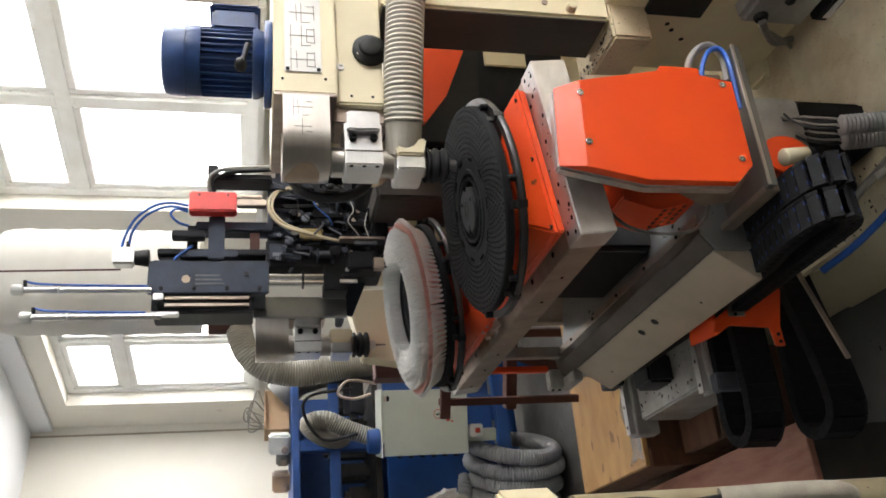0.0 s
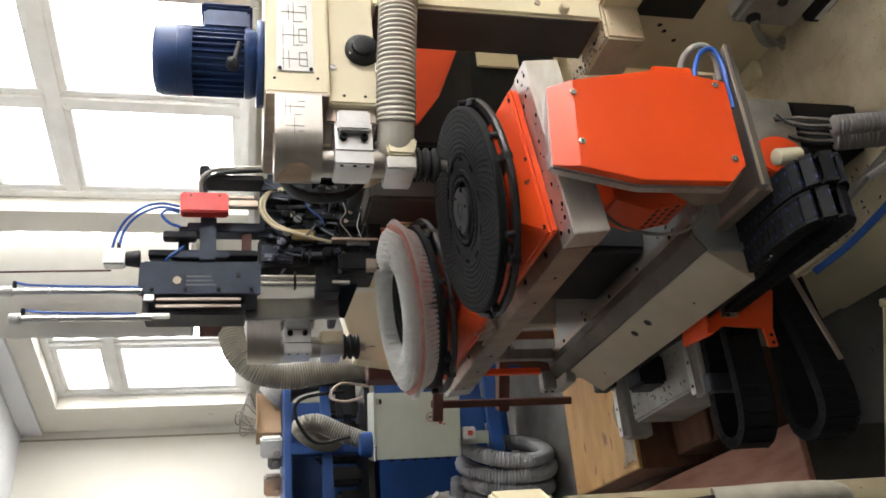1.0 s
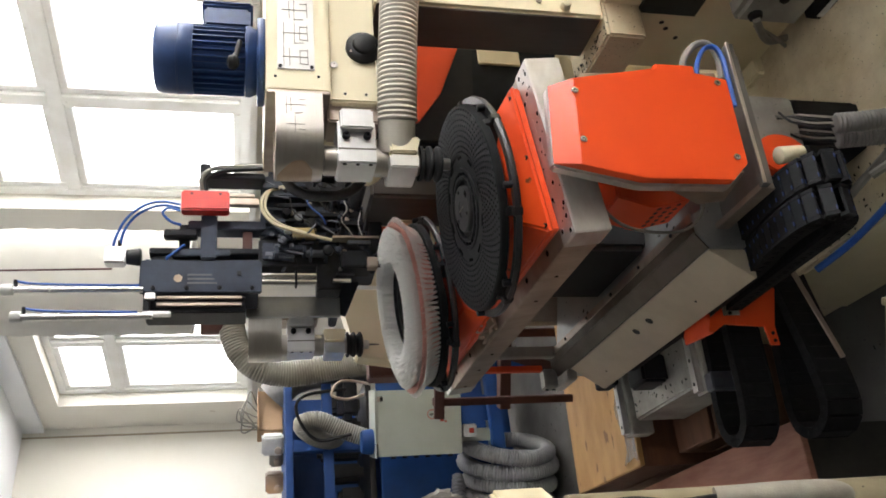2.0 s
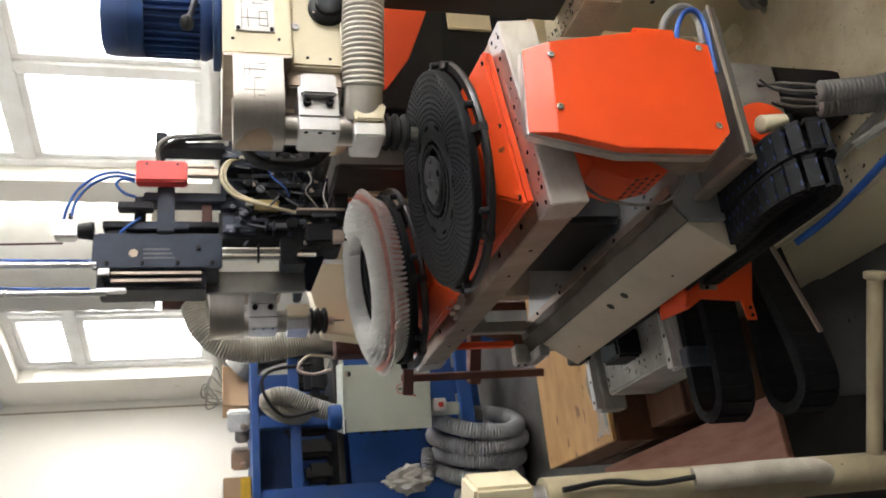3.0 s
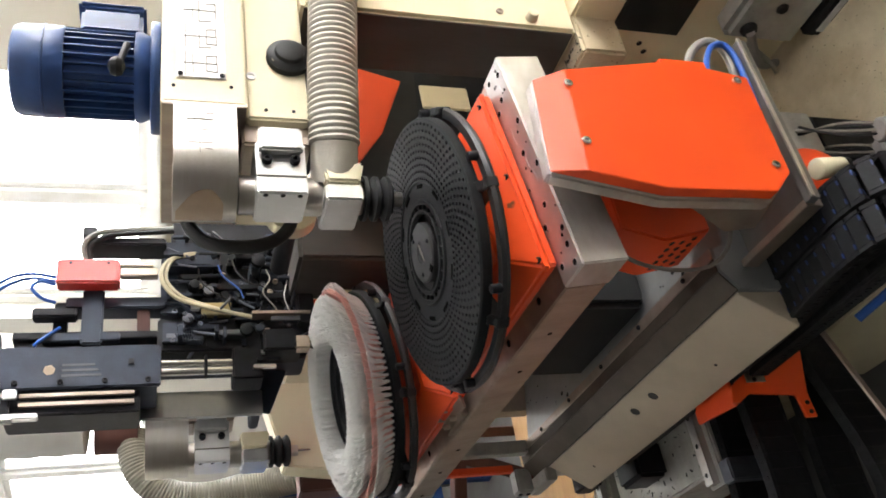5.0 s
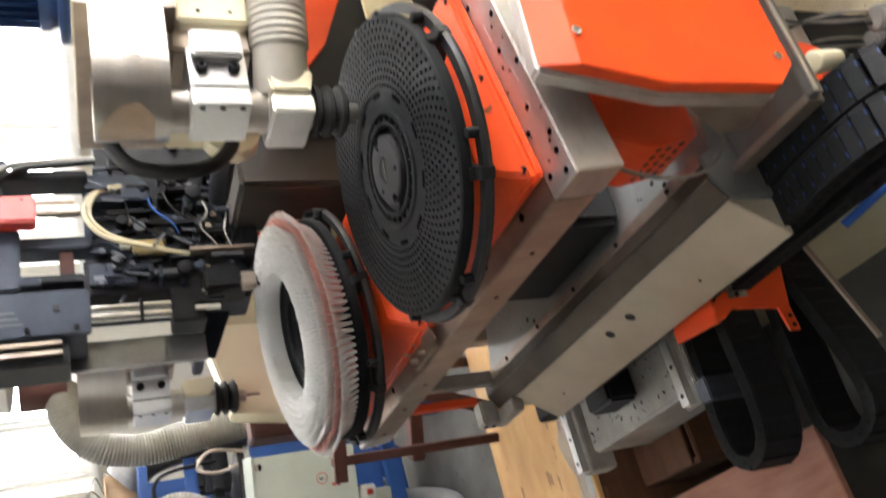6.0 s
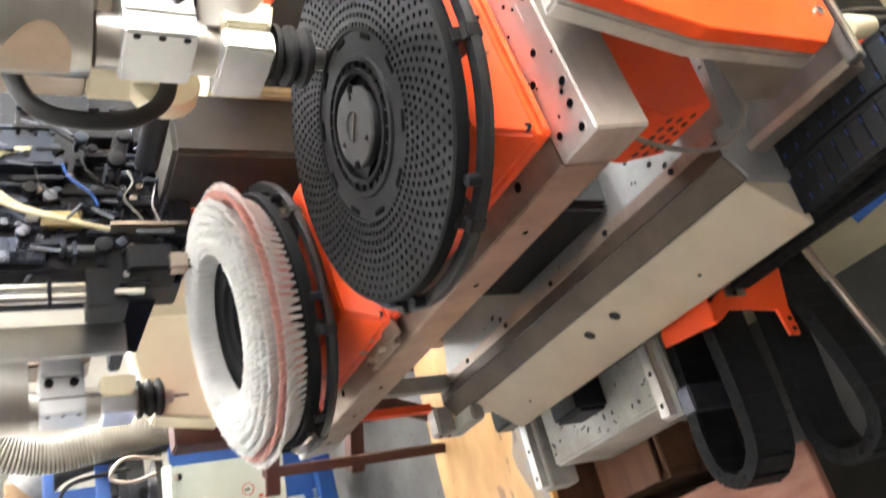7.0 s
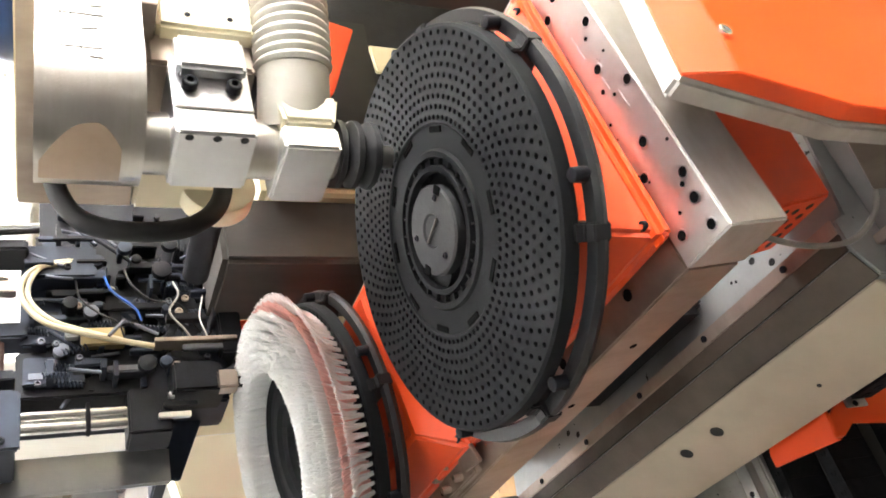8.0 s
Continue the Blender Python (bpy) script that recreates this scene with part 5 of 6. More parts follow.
rnd = random.Random(5)
for k in range(96):
    u, z = rnd.uniform(0.285, 0.545), rnd.uniform(1.225, 1.505)
    v = rnd.uniform(0.742, 0.785)
    mat = (BLACKENED, GREYBLUE, BLACKENED, GREYBLUE, GREYBLUE, GUNMETAL, BLACKENED)[k % 7]
    kind = k % 8
    if kind in (0, 3):
        w, h = rnd.uniform(0.005, 0.012), rnd.uniform(0.02, 0.06)
        part("guide_bar", box(u, u + w, v, v + rnd.uniform(0.006, 0.02), z, min(z + h, 1.52), 0.0012), mat, tuft)
    elif kind in (1, 6):
        w, h = rnd.uniform(0.014, 0.034), rnd.uniform(0.004, 0.010)
        part("cam_plate", box(u, u + w, v + 0.004, 0.8, z, z + h, 0.001), mat, tuft)
    elif kind == 2:
        part("cam_wheel", cyl((u, v, z), (u, v + 0.012, z), rnd.uniform(0.008, 0.018), None, 18, None, 0.0015), mat, tuft)
    elif kind == 4:
        part("cap_screw", bolt((u, v + 0.006, z), (0, -1, 0), rnd.uniform(0.0035, 0.006), 0.005), GUNMETAL if k % 3 else BLACKENED, tuft)
    elif kind == 5:
        a = rnd.uniform(-0.9, 0.9)
        l = rnd.uniform(0.025, 0.06)
        part("link_rod", cyl((u, v, z), (u + l * math.sin(a), v + 0.004, min(z + l * math.cos(a), 1.52)), 0.0028, None, 8), GUNMETAL if k % 2 else GREYBLUE, tuft)
    else:
        part("spring", spring((u, v, z), (u + rnd.uniform(-0.012, 0.012), v, min(z + 0.035, 1.515)), 0.0045, 7), GREYBLUE, tuft)
part("filament", tube([(0.452, 0.765, 1.262), (0.42, 0.758, 1.270), (0.39, 0.755, 1.276), (0.36, 0.757, 1.268), (0.34, 0.76, 1.262)], 0.0012, 6), WHITE, tuft, "single pale nylon filament")
part("thin_wire", tube([(0.47, 0.77, 1.45), (0.43, 0.757, 1.445), (0.40, 0.752, 1.42), (0.385, 0.755, 1.395), (0.36, 0.76, 1.385)], 0.0016, 6), BLACK, tuft)
part("thin_wire", tube([(0.49, 0.77, 1.38), (0.45, 0.752, 1.372), (0.42, 0.750, 1.345), (0.415, 0.752, 1.31), (0.40, 0.76, 1.29)], 0.0018, 6), BLACK, tuft)
tp("mid_plate", BLACKENED, 0.285, 0.36, 0.79, 0.86, 1.24, 1.53, 0.003)
tp("mid_plate", GREYBLUE, 0.300, 0.345, 0.778, 0.7895, 1.44, 1.52, 0.002)
for u in (0.258, 0.240):
    part("chrome_rod", cyl((u, 0.79, 1.36), (u, 0.79, 1.5215), 0.0085, None, 18), CHROME, tuft)
part("rod_collar", box(0.228, 0.27, 0.778, 0.803, 1.434, 1.440, 0.001), BLACKENED, tuft)
tp("rod_foot", BLACKENED, 0.215, 0.285, 0.775, 0.84, 1.325, 1.385, 0.003)
for k in range(4):
    tp("index_key", (ALU, BLACKENED)[k % 2], 0.232 + 0.016 * k, 0.240 + 0.016 * k, 0.765, 0.7745, 1.30 - 0.01 * k, 1.345 - 0.008 * k, 0.001)
tp("tool_holder", BLACKENED, 0.262, 0.310, 0.745, 0.80, 1.255, 1.325, 0.004)
tp("tool_clamp", STEEL_DULL, 0.262, 0.292, 0.742, 0.768, 1.232, 1.262, 0.003)
part("tufting_tool", prism([(0.282, 1.232), (0.268, 1.232), (0.262, 1.205), (0.272, 1.198), (0.282, 1.21)], "y", 0.748, 0.758, 0.001), BLACK, tuft)
part("tufting_tool", cyl((0.275, 0.755, 1.262), (0.272, 0.755, 1.185), 0.004, 0.003, 12), BLACKENED, tuft)
tp("filament_box", BLACKENED, 0.325, 0.40, 0.75, 0.80, 1.215, 1.25, 0.003)
tp("filament_guide", STEEL_DULL, 0.345, 0.352, 0.745, 0.775, 1.225, 1.345, 0.001)
tp("brass_block", material("aged_brass", (0.42, 0.33, 0.16), 0.4, 0.7, (0.32, 0.25, 0.13), 14, 200, 0.1), 0.352, 0.382, 0.762, 0.778, 1.385, 1.445, 0.002)
tp("white_connector", WHITE, 0.365, 0.383, 0.757, 0.772, 1.448, 1.466, 0.002)
cylb = tp("air_cylinder", ALU, 0.277, 0.322, 0.755, 0.79, 1.845, 1.893, 0.004, "silver air cylinder")
part("cylinder_groove", box(0.2765, 0.281, 0.7535, 0.7548, 1.847, 1.891, 0.0), INK, cylb)
part("knurled_knob", cyl((0.30, 0.775, 1.8105), (0.30, 0.775, 1.8445), 0.022, 0.018, 14, None, 0.003), BLACK, cylb)
for u in (0.286, 0.312):
    part("fitting", cyl((u + 0.012, 0.772, 1.862 + 0.6 * (0.312 - u)), (u + 0.03, 0.772, 1.862 + 0.6 * (0.312 - u)), 0.005, None, 10), BLACKENED, cylb)
part("air_tube", tube([(0.322, 0.772, 1.878), (0.36, 0.765, 1.868), (0.40, 0.755, 1.845), (0.432, 0.75, 1.805), (0.442, 0.75, 1.765), (0.436, 0.752, 1.722)], 0.0035, 8), TUBE_BLUE, tuft)
part("air_tube", tube([(0.328, 0.772, 1.862), (0.37, 0.765, 1.852), (0.405, 0.755, 1.825), (0.425, 0.75, 1.790), (0.432, 0.75, 1.76), (0.426, 0.752, 1.722)], 0.0035, 8), TUBE_BLUE, tuft)
part("air_tube", tube([(0.420, 0.755, 1.722), (0.425, 0.75, 1.75), (0.41, 0.75, 1.763), (0.39, 0.755, 1.745), (0.385, 0.765, 1.72)], 0.0035, 8), TUBE_BLUE, tuft)
part("air_tube", tube([(0.335, 0.775, 1.71), (0.318, 0.768, 1.725), (0.300, 0.766, 1.745), (0.292, 0.768, 1.752)], 0.0035, 8), TUBE_BLUE, tuft)
part("old_tube", tube([(0.50, 0.765, 1.452), (0.485, 0.755, 1.50), (0.455, 0.75, 1.522), (0.42, 0.75, 1.520), (0.385, 0.75, 1.492), (0.365, 0.75, 1.44), (0.352, 0.755, 1.385), (0.345, 0.76, 1.345)], 0.0045, 8), CABLE_OLD, tuft)
part("old_tube", tube([(0.505, 0.765, 1.447), (0.49, 0.757, 1.492), (0.458, 0.752, 1.512), (0.424, 0.752, 1.512), (0.39, 0.752, 1.484), (0.37, 0.752, 1.44), (0.356, 0.757, 1.39)], 0.004, 8), CABLE_OLD, tuft)
part("thin_wire", tube([(0.47, 0.76, 1.41), (0.44, 0.755, 1.40), (0.41, 0.755, 1.37), (0.39, 0.76, 1.36)], 0.002, 6), TUBE_BLUE, tuft)
part("thin_wire", tube([(0.46, 0.76, 1.31), (0.43, 0.752, 1.305), (0.40, 0.752, 1.32), (0.37, 0.755, 1.30), (0.355, 0.76, 1.29)], 0.0018, 6), CABLE, tuft)
for u, z1, va in ((0.211, 2.095, 0.765), (0.143, 2.070, 0.765)):
    rod = part("long_rod", cyl((u, va, 1.775 if u < 0.2 else 1.80), (u, va, z1), 0.0075, None, 16), CHROME, tuft)
    part("rod_cap", cyl((u, va, z1 - 0.010), (u, va, z1 + 0.016), 0.0135, None, 16, None, 0.003), WHITE, rod, "white plastic end cap")
    part("rod_band", cyl((u, va, z1 - 0.09), (u, va, z1 - 0.086), 0.0092, None, 16), WHITE, rod)
    part("rod_valve", cyl((u + 0.008, va, z1 - 0.012), (u + 0.024, va, z1 - 0.012), 0.005, None, 10), BLACKENED, rod)
    part("rod_tube", tube([(u + 0.022, va, z1 - 0.012), (u + 0.014, va - 0.004, z1 - 0.05), (u + 0.011, va - 0.003, z1 - 0.15), (u + 0.011, va, 1.81)], 0.003, 8), TUBE_BLUE, rod)
part("thin_line", cyl((0.280, 0.80, 1.88), (0.283, 0.82, 2.16), 0.0025, None, 8), BROWN, tuft)
solo("tuft_guard_plate", prism([(0.200, 1.298), (0.300, 1.256), (0.306, 1.335), (0.212, 1.350)], "y", 0.93, 0.937, 0.002), GREYBLUE, "dark steel guard plate under the tufting head", "plate", at=(0.25, 0.93, 1.25))
solo("cream_support", prism([(0.13, 1.12), (0.36, 1.12), (0.36, 1.24), (0.315, 1.285), (0.15, 1.245)], "y", 1.13, 1.20, 0.004), CREAM_CLEAN, "cream-painted support under the far head", "machine support", at=(0.25, 1.15, 1.12))
solo("brown_support", box(0.11, 0.18, 1.21, 1.28, 0.95, 1.20, 0.004), BROWN, "red-brown primed steel support post", "support", at=(0.14, 1.25, 0.95))

# ======== dust collector ========
dust = thing("dust_bag", "tall white cloth filter bag with a red-brown collar", "dust collector", WORLD, (-0.16, 3.75, 1.75))
bagp = []
for k in range(30):
    s = k / 29
    r = 0.215 * min(1, (s / 0.035) ** 0.5 if s < 0.035 else 1) * (1 if s < 0.90 else math.sqrt(max(0.02, 1 - ((s - 0.90) / 0.10) ** 2)))
    bagp.append((s * 0.84, max(0.01, r) * (1 + 0.012 * math.sin(k * 1.9))))
part("bag", lathe((-0.16, 3.75, 1.745), (0, 0, 1), bagp, 48), BAG, dust)
part("collar", cyl((-0.30, 3.70, 1.60), (-0.30, 3.70, 1.742), 0.075, None, 32, None, 0.003), BROWN, dust, "red-brown metal collar")
dh = thing("dust_hose", "translucent ribbed hose curving from the filter bag", "hose", WORLD, (-0.35, 3.7, 1.2))
part("ribbed_hose", tube([(-0.31, 3.70, 1.62), (-0.36, 3.66, 1.615), (-0.44, 3.62, 1.585), (-0.505, 3.60, 1.51), (-0.53, 3.60, 1.40), (-0.52, 3.60, 1.28), (-0.495, 3.58, 1.15), (-0.46, 3.5, 1.0), (-0.43, 3.45, 0.85)], 0.052, 24, 14, None, 0.005, 0.011), HOSE_CLEAR, dh)
part("hose_cuff", tube([(-0.305, 3.70, 1.70), (-0.308, 3.70, 1.66), (-0.312, 3.698, 1.618)], 0.058, 24), HOSE_GREY, dh)
solo("grey_duct", tube([(-0.82, 4.62, 1.42), (-0.73, 4.62, 1.33), (-0.68, 4.60, 1.18), (-0.66, 4.60, 0.99), (-0.64, 4.60, 0.8), (-0.63, 4.60, 0.1)], 0.09, 20), material("dark_duct", (0.30, 0.29, 0.27), 0.6), "dark grey bent duct pipe against the wall", "duct", WORLD, (-0.5, 4.4, 1.0))

# ======== blue machine at the back ========
bx = thing("blue_machine", "blue-painted steel machine stand with open bays", "machine", WORLD, (-1.2, 4.7, 0))
A = 30.0


def bp(name, mat, x0, x1, y0, y1, z0, z1, parent=bx, bevel=0.004, label=""):
    """A box in the blue machine's own axes, turned with the machine."""
    return part(name, spun(box(x0, x1, y0, y1, z0, z1, bevel), Matrix.Translation((-0.72, 4.35, 0)) @ pose(0, 0, 0, 0, 0, A)), mat, parent, label)


bp("back_panel", BLUE_MACHINE, -1.25, 0.12, 0.55, 0.58, 0.05, 1.36)
bp("top_rail", BLUE_MACHINE, -1.25, 0.12, 0.0, 0.549, 1.335, 1.37)
bp("post", BLUE_MACHINE, 0.07, 0.12, 0.0, 0.05, 0.0, 1.334)
bp("post", BLUE_MACHINE, -0.33, -0.27, 0.0, 0.05, 0.92, 1.334)
bp("cross_rail", BLUE_MACHINE, -0.62, 0.069, 0.0, 0.04, 1.14, 1.19)
bp("front_panel", BLUE_MACHINE, -1.25, -0.62, -0.005, 0.03, 0.35, 1.33)
bp("lower_panel", BLUE_MACHINE, -0.615, 0.066, 0.02, 0.05, 0.35, 0.91)
bp("foot_rail", BLUE_MACHINE, -0.60, 0.12, -0.05, 0.0, 0.28, 0.345)
bp("shelf", DARK, -0.60, 0.06, 0.06, 0.54, 0.93, 0.96)
for k in range(5):
    bp("inner_roll", DARK, -0.55 + 0.12 * k, -0.46 + 0.12 * k, 0.2, 0.3, 0.97, 1.10 + 0.05 * (k % 3), bevel=0.02)
bp("dark_motor", BLACKENED, -0.20, 0.02, -0.10, 0.0, 1.02, 1.12, bevel=0.03)
bp("dark_valve", BLACKENED, 0.0, 0.07, -0.12, -0.02, 1.06, 1.22, bevel=0.015)
solo("bent_pipe", tube([(-0.66, 4.05, 0.98), (-0.64, 4.03, 1.12), (-0.70, 4.02, 1.17), (-0.72, 4.0, 1.10), (-0.70, 4.0, 1.02)], 0.007, 12), STEEL_DULL, "bent bright steel pipe on the blue machine", "pipe", WORLD, (-0.68, 4.0, 1.05))
solo("machine_hose", tube([(-0.98, 4.25, 1.10), (-0.93, 4.15, 1.23), (-0.86, 4.12, 1.30), (-0.84, 4.12, 1.22), (-0.89, 4.10, 1.10), (-0.93, 4.08, 0.98)], 0.042, 20, 12, None, 0.005, 0.012), HOSE_CLEAR, "grey ribbed hose arched over the blue machine", "hose", WORLD, (-0.9, 4.1, 1.1))
solo("black_wire", tube([(-0.68, 4.05, 1.10), (-0.70, 4.0, 1.30), (-0.78, 3.98, 1.33), (-0.90, 3.98, 1.24), (-0.88, 3.98, 1.08)], 0.008, 8), BLACK, "black wire hanging in front of the hose", "wire", WORLD, (-0.8, 4.0, 1.2))
solo("blue_drum", cyl((-0.93, 4.02, 0.97), (-0.93, 4.02, 1.03), 0.06, 0.055, 24, None, 0.01), BLUE_MACHINE, "small blue motor drum beside the cabinet", "motor", WORLD, (-0.93, 4.0, 0.97))

cab = thing("electric_cabinet", "grey-green steel electric cabinet with a warning sign", "electric cabinet", WORLD, (-0.87, 3.95, 0.55))


def cp(name, bm, mat, label=""):
    return part(name, spun(bm, Matrix.Translation((-0.845, 4.02, 0)) @ pose(0, 0, 0, 0, 0, 12)), mat, cab, label)


cp("case", box(-0.150, 0.150, -0.045, 0.14, 0.555, 0.965, 0.006), GREY_BOX)
cp("door", box(-0.152, 0.152, -0.062, -0.0455, 0.557, 0.963, 0.004), GREY_BOX)
cp("lid_edge", box(-0.158, 0.158, -0.066, 0.145, 0.9655, 0.972, 0.002), GREY_BOX)
cp("hinge", cyl((0.10, -0.068, 0.955), (0.125, -0.068, 0.955), 0.008, None, 10), STEEL_DULL)
cp("latch", box(0.10, 0.125, -0.072, -0.0625, 0.935, 0.962, 0.003), BLACKENED)
cp("handle_rod", cyl((-0.155, -0.066, 0.968), (-0.09, -0.066, 0.968), 0.006, None, 10), CHROME)
sg = lathe((0.035, -0.0622, 0.70), (0, -1, 0), [(0, 0.023), (0.0008, 0.023), (0.0008, 0.0195), (0, 0.0195)], 28, None, False)
cp("warning_ring", sg, INK_RED, "round red warning sign")
cp("warning_bolt", prism([(0.030, 0.712), (0.040, 0.712), (0.036, 0.702), (0.042, 0.702), (0.030, 0.686), (0.033, 0.699), (0.027, 0.699)], "y", -0.0630, -0.0624, 0), INK)
cp("sign_bar", box(0.000, 0.012, -0.0632, -0.0624, 0.645, 0.662, 0), INK_RED)
cp("sign_bar", box(-0.004, 0.004, -0.0632, -0.0624, 0.630, 0.640, 0), INK_RED)
for k in range(6):
    cp("cable_gland", cyl((-0.152, 0.02, 0.60 + 0.055 * k), (-0.166, 0.02, 0.60 + 0.055 * k), 0.012, None, 12), BLACK)
cp("stand_post", box(-0.10, -0.04, 0.0, 0.06, 0.40, 0.5545, 0.004), GREY_BOX)
sw = thing("power_switch", "white rocker switch box with a red key", "switch", WORLD, (-0.86, 3.95, 0.5))
part("switch_box", spun(box(-0.03, 0.03, -0.02, 0.02, 0.48, 0.545, 0.006), Matrix.Translation((-0.885, 3.98, 0)) @ pose(0, 0, 0, 0, 0, 12)), WHITE, sw)
part("switch_key", spun(box(-0.012, 0.012, -0.026, -0.0205, 0.495, 0.520, 0.003), Matrix.Translation((-0.885, 3.98, 0)) @ pose(0, 0, 0, 0, 0, 12)), INK_RED, sw)

pts = []
for k in range(5 * 14 + 1):
    a = 2 * math.pi * k / 14
    pts.append((-0.975 - 0.082 * k / 14 + 0.012 * math.sin(a * 1.3), 4.18 + 0.22 * math.cos(a), 0.265 + 0.225 * math.sin(a) + 0.012 * math.sin(a * 0.37)))
coil = thing("coiled_hose", "upright coil of silver-grey ribbed hose on the floor", "hose", WORLD, (-1.2, 4.16, 0))
part("ribbed_hose", tube(pts, 0.038, 16, 6, None, 0.005, 0.014), HOSE_GREY, coil)
ring_pts = [(-1.32 + 0.17 * math.cos(2 * math.pi * k / 12), 4.20 + 0.15 * math.sin(2 * math.pi * k / 12), 0.55 + 0.02 * math.sin(k)) for k in range(13)]
solo("hose_ring", tube(ring_pts, 0.035, 16, 8, None, 0.006, 0.016), HOSE_GREY, "loose ring of grey ribbed hose on the blue skid", "hose", WORLD, (-1.3, 4.2, 0.5))

crt = thing("cardboard_box", "open brown cardboard box on the blue machine", "box", WORLD, (-0.87, 4.55, 1.37))
cb = spun(box(-0.11, 0.11, -0.08, 0.08, 1.372, 1.50, 0.003), Matrix.Translation((-0.92, 4.62, 0)) @ pose(0, 0, 0, 0, 0, 35))
part("carton", cb, CARD, crt)
part("flap", spun(box(-0.11, 0.11, -0.12, -0.0805, 1.494, 1.498, 0.001), Matrix.Translation((-0.92, 4.62, 0)) @ pose(0, 0, 0, 0, 0, 35)), CARD, crt)
for k in range(4):
    solo("loose_wire", tube([(-0.95 + 0.03 * k, 4.6, 1.50), (-0.93 + 0.05 * k, 4.57, 1.60 - 0.02 * k), (-0.86 - 0.04 * k, 4.55, 1.58), (-1.0 + 0.02 * k, 4.54, 1.48)], 0.004, 6), CABLE, "loose pale wire spilling from the carton", "wire", WORLD, (-0.93, 4.6, 1.5))
for k, (x, y) in enumerate(((-1.10, 4.50), (-1.22, 4.44), (-1.02, 4.42))):
    g = thing("machine_part", "small grey metal part lying on the blue machine", "machine part", WORLD, (x, y, 1.37))
    part("block", box(x - 0.05, x + 0.05, y - 0.04, y + 0.04, 1.371, 1.44 + 0.02 * k, 0.01), (CABLE, STEEL_DULL, WHITE)[k], g)
    part("stub", cyl((x - 0.02, y - 0.041, 1.40), (x - 0.02, y - 0.07, 1.40), 0.018, None, 14, None, 0.003), STEEL_DULL, g)
yb = thing("yellow_carton", "white and yellow printed carton", "box", WORLD, (-1.45, 4.25, 1.37))
part("carton", spun(box(-0.09, 0.09, -0.07, 0.07, 1.372, 1.50, 0.002), Matrix.Translation((-1.36, 4.28, 0)) @ pose(0, 0, 0, 0, 0, 20)), CARD, yb)
part("yellow_side", spun(box(-0.088, 0.088, -0.075, -0.0705, 1.374, 1.42, 0.001), Matrix.Translation((-1.36, 4.28, 0)) @ pose(0, 0, 0, 0, 0, 20)), YELLOW, yb)
part("white_top", spun(box(-0.07, 0.06, -0.06, 0.05, 1.5005, 1.506, 0.002), Matrix.Translation((-1.36, 4.28, 0)) @ pose(0, 0, 0, 0, 0, 20)), WHITE, yb)


def crumpled(c, rx, ry, rz, seed, sag=0.3):
    """A slack crumpled bag: a rounded body with sharp random folds."""
    rnd = random.Random(seed)
    bm = B()
    bmesh.ops.create_icosphere(bm, subdivisions=4, radius=1)
    waves = [(Vector((rnd.uniform(-1, 1), rnd.uniform(-1, 1), rnd.uniform(-1, 1))) * rnd.uniform(3, 9), rnd.uniform(0, 6.28), rnd.uniform(0.03, 0.09)) for k in range(12)]
    for q in bm.verts:
        n = q.co.normalized()
        f = 1 + sum(a * (1 - 2 * abs(math.sin(n.dot(w) + ph))) for w, ph, a in waves)
        pinch = 1 - sag * max(0.0, n.z)
        q.co = Vector((c[0] + rx * n.x * f * pinch, c[1] + ry * n.y * f * pinch, c[2] + rz * n.z * f))
    return bm


solo("plastic_sack", crumpled((-1.21, 3.9, 0.68), 0.075, 0.06, 0.13, 4, 0.6), material("white_sack", (0.52, 0.50, 0.45), 0.35, 0.0, (0.42, 0.39, 0.34), 12, 80, 0.4), "crumpled white plastic sack hanging on the skid", "sack", WORLD, (-1.21, 3.9, 0.55))
solo("yellow_rag", crumpled((-1.33, 3.75, 0.60), 0.06, 0.05, 0.055, 9), YELLOW, "yellow crumpled cotton rag on the skid", "rag", WORLD, (-1.33, 3.75, 0.6))

# ======== brown stand behind the table ========
st = thing("brown_stand", "red-brown primed angle-steel stand", "stand", WORLD, (-0.5, 2.95, 0))
part("post", box(-0.540, -0.515, 2.90, 2.925, 0.0, 0.93, 0.002), BROWN, st)
part("post", box(-0.33, -0.30, 3.10, 3.13, 0.0, 0.93, 0.002), BROWN, st)
part("top_bar", box(-0.58, -0.10, 2.88, 2.8995, 0.895, 0.93, 0.002), BROWN, st)
part("mid_bar", box(-0.58, -0.10, 3.0, 3.05, 0.62, 0.66, 0.003), BROWN, st)
part("brace", spun(box(-0.02, 0.02, -0.02, 0.02, 0.0, 0.5, 0.003), Matrix.Translation((-0.45, 2.93, 0.4)) @ pose(0, 0, 0, 0, 18, 0)), BROWN, st)
solo("orange_strip", box(0.050, 0.066, 0.984, 1.004, 0.741, 0.906, 0.002), ORANGE, "orange sheet edge behind the table end", "guard", at=(0.058, 0.99, 0.741))
solo("end_bracket", prism([(0.075, 0.717), (0.105, 0.717), (0.105, 0.93), (0.075, 0.93)], "y", 0.93, 0.955, 0.002), CAST, "light grey end bracket of the table", "bracket", at=(0.09, 0.94, 0.717))

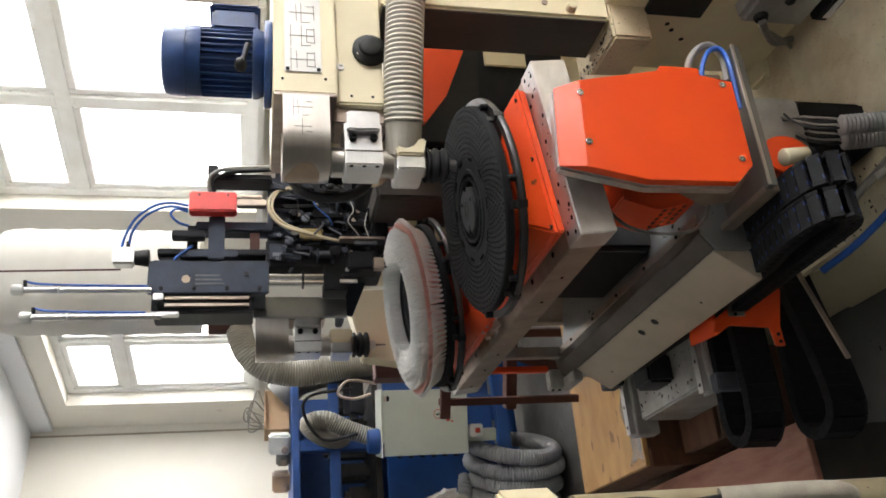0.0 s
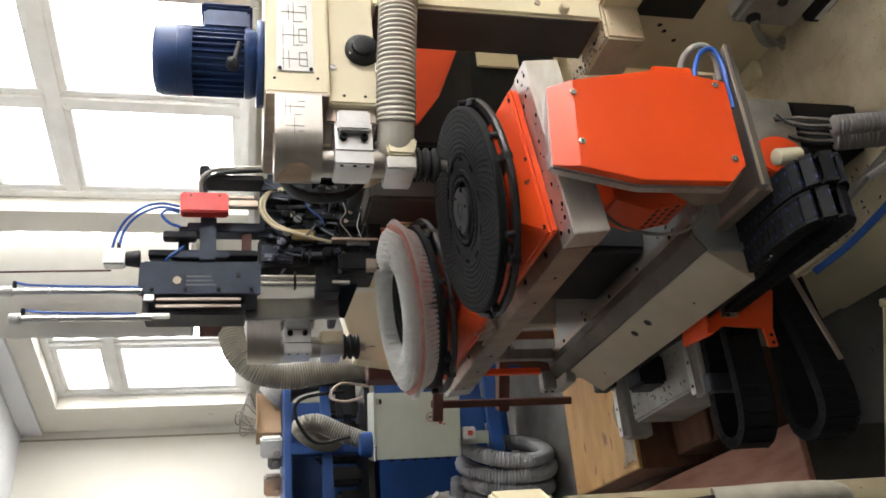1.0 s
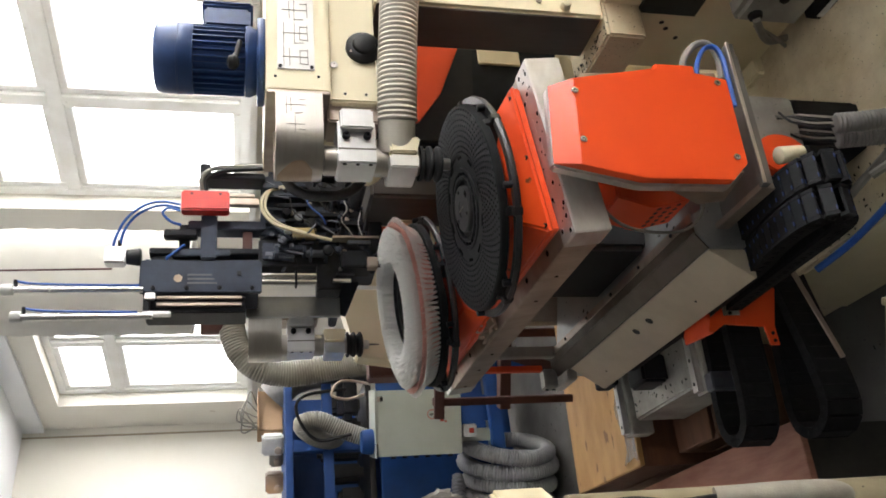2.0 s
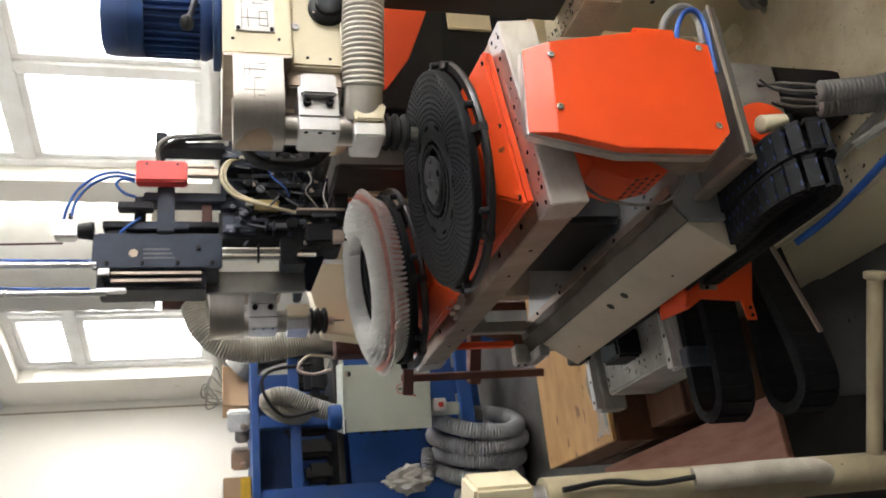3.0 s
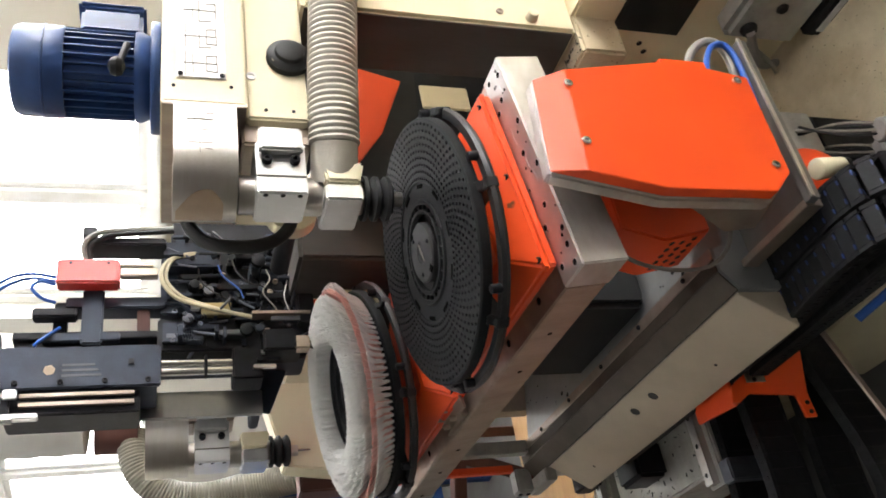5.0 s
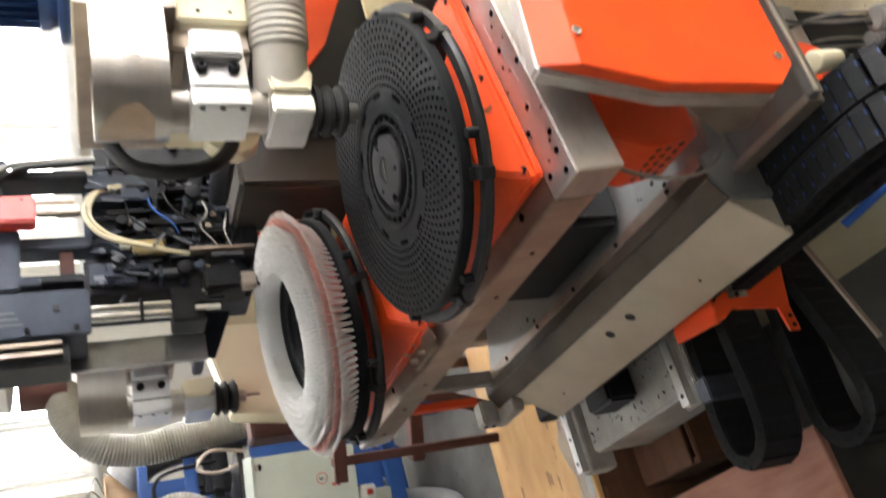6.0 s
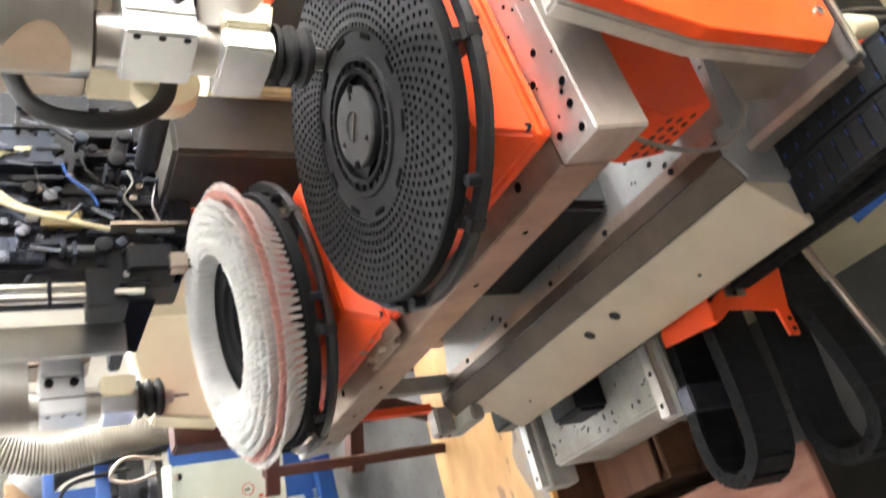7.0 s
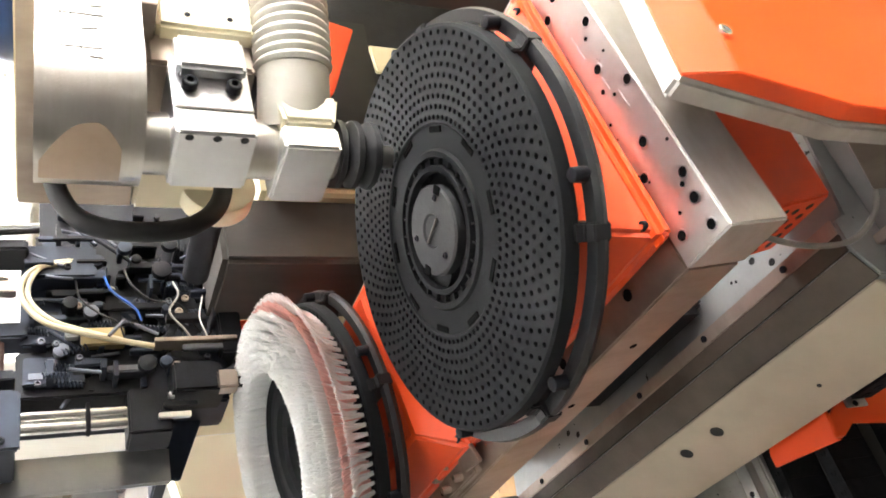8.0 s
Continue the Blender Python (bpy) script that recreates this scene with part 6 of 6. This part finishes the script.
# ======== crates ========
cr = thing("plywood_crate", "plywood crate with a yellow top and brown sides", "crate", MACHINE, (0.1, 1.4, 0))
part("top_board", box(-0.20, 0.45, 1.14, 1.66, 0.405, 0.42, 0.002), PLY, cr, "yellow plywood top")
for k in range(3):
    part("side_board", box(-0.20, 0.45, 1.142, 1.155, 0.02 + 0.13 * k, 0.145 + 0.13 * k, 0.003), WOOD_DARK, cr)
    part("end_board", box(-0.20, -0.187, 1.1555, 1.65, 0.02 + 0.13 * k, 0.145 + 0.13 * k, 0.003), WOOD_DARK, cr)
part("batten", box(-0.205, -0.15, 1.128, 1.1415, 0.02, 0.404, 0.003), WOOD_DARK, cr)
film_ = B()
rnd = random.Random(8)
gx = [[film_.verts.new((-0.18 + 0.035 * i + rnd.uniform(-0.01, 0.01), 1.145 + 0.022 * j * (1 - 0.25 * math.sin(i)), 0.4225 + (rnd.uniform(0.0, 0.016) if 0 < j < 4 else 0))) for j in range(5)] for i in range(11)]
for i in range(10):
    for j in range(4):
        film_.faces.new((gx[i][j], gx[i + 1][j], gx[i + 1][j + 1], gx[i][j + 1]))
solo("plastic_film", film_, PLASTIC_FILM, "crumpled clear plastic film on the crate", "plastic film", at=(0, 1.2, 0.42))
dc = thing("brown_crate", "dark brown wooden crate under the slide", "crate", MACHINE, (-0.05, 0.95, 0))
for k in range(3):
    part("front_board", box(-0.16, 0.09, 0.90, 0.915, 0.005 + 0.095 * k, 0.097 + 0.095 * k, 0.003), WOOD_DARK, dc)
    part("side_board", box(-0.175, -0.1605, 0.90, 1.12, 0.005 + 0.095 * k, 0.097 + 0.095 * k, 0.003), WOOD_DARK, dc)
part("lid", box(-0.175, 0.09, 0.9155, 1.12, 0.291, 0.30, 0.002), WOOD_DARK, dc)
bd = thing("board_box", "low box topped by a stained pinkish plywood board", "board", MACHINE, (-0.5, 0.9, 0))
part("top_board", spun(box(-0.75, 0.0, 0.0, 0.95, 0.283, 0.30, 0.002), Matrix.Translation((-0.215, 0.535, 0)) @ pose(0, 0, 0, 0, 0, 1)), BOARD, bd)
part("side", spun(box(-0.74, -0.01, 0.012, 0.93, 0.0, 0.2825, 0.002), Matrix.Translation((-0.215, 0.535, 0)) @ pose(0, 0, 0, 0, 0, 1)), DARK, bd)

# ======== cream post by the camera ========
post = thing("pipe_post", "cream-painted pipe post wrapped with grey cloth and a black cable", "post", WORLD, (-0.40, 1.42, 0))
part("pipe", cyl((-0.425, 1.42, 0.0), (-0.425, 1.42, 1.02), 0.034, None, 32), CREAM_DIRTY, post)
part("foot_pipe", cyl((-0.392, 1.42, 0.3655), (-0.07, 1.42, 0.379), 0.014, None, 20), CREAM_DIRTY, post)
part("pipe_cap", cyl((-0.0695, 1.42, 0.379), (-0.055, 1.42, 0.3796), 0.020, None, 20, None, 0.003), CREAM_DIRTY, post)
part("collar", cyl((-0.425, 1.42, 1.0205), (-0.425, 1.42, 1.05), 0.022, None, 24), ALU, post)
part("head_box", box(-0.47, -0.385, 1.38, 1.46, 1.0505, 1.15, 0.006), CREAM, post)
part("cloth_wrap", tube([(-0.402, 1.39, 0.76), (-0.395, 1.375, 0.70), (-0.392, 1.37, 0.62), (-0.396, 1.375, 0.54), (-0.41, 1.39, 0.50)], 0.020, 14), CLOTH, post, "grey cloth wrapping")
part("cable", tube([(-0.40, 1.385, 1.00), (-0.392, 1.385, 0.92), (-0.40, 1.382, 0.84), (-0.394, 1.38, 0.76)], 0.005, 8), BLACK, post)


# ======== what moves ========
def motions():
    """The plates turn hole by hole under their tools, and the spindles stroke in the rests between."""
    PERIOD, RATE = 0.156, 27.5
    step = PERIOD * RATE
    for ob, a0 in ((disc, -80.0 + 8.0 * RATE), (brush, 20.0)):
        m0 = ob.matrix_world.copy()
        rows = []
        for k in range(-1, 53):
            t = 0.056 + k * PERIOD
            a = a0 - step * (k + 0.5)
            for s, b in ((t + 0.035, a), (t + PERIOD - 0.035, a)):
                if 0.0 < s < 8.0:
                    rows.append((s, m0 @ pose(0, 0, 0, 0, 0, b)))
        rows = [(0.0, rows[0][1])] + rows + [(8.0, rows[-1][1])]
        walk(ob, rows)
    for ob, low, lift in ((spindle_a, -0.013, 0.004), (spindle_b, 0.0, 0.006)):
        m0 = ob.matrix_world @ pose(0, 0, low)
        rows = [(0.0, m0)]
        for k in range(52):
            t = 0.056 + k * PERIOD
            rows.append((t, m0 @ pose(0, 0, lift)))
            if t + PERIOD / 2 < 8.0:
                rows.append((t + PERIOD / 2, m0))
        rows = [r for r in rows if r[0] < 7.97] + [(8.0, m0 @ pose(0, 0, lift))]
        walk(ob, rows)


motions()
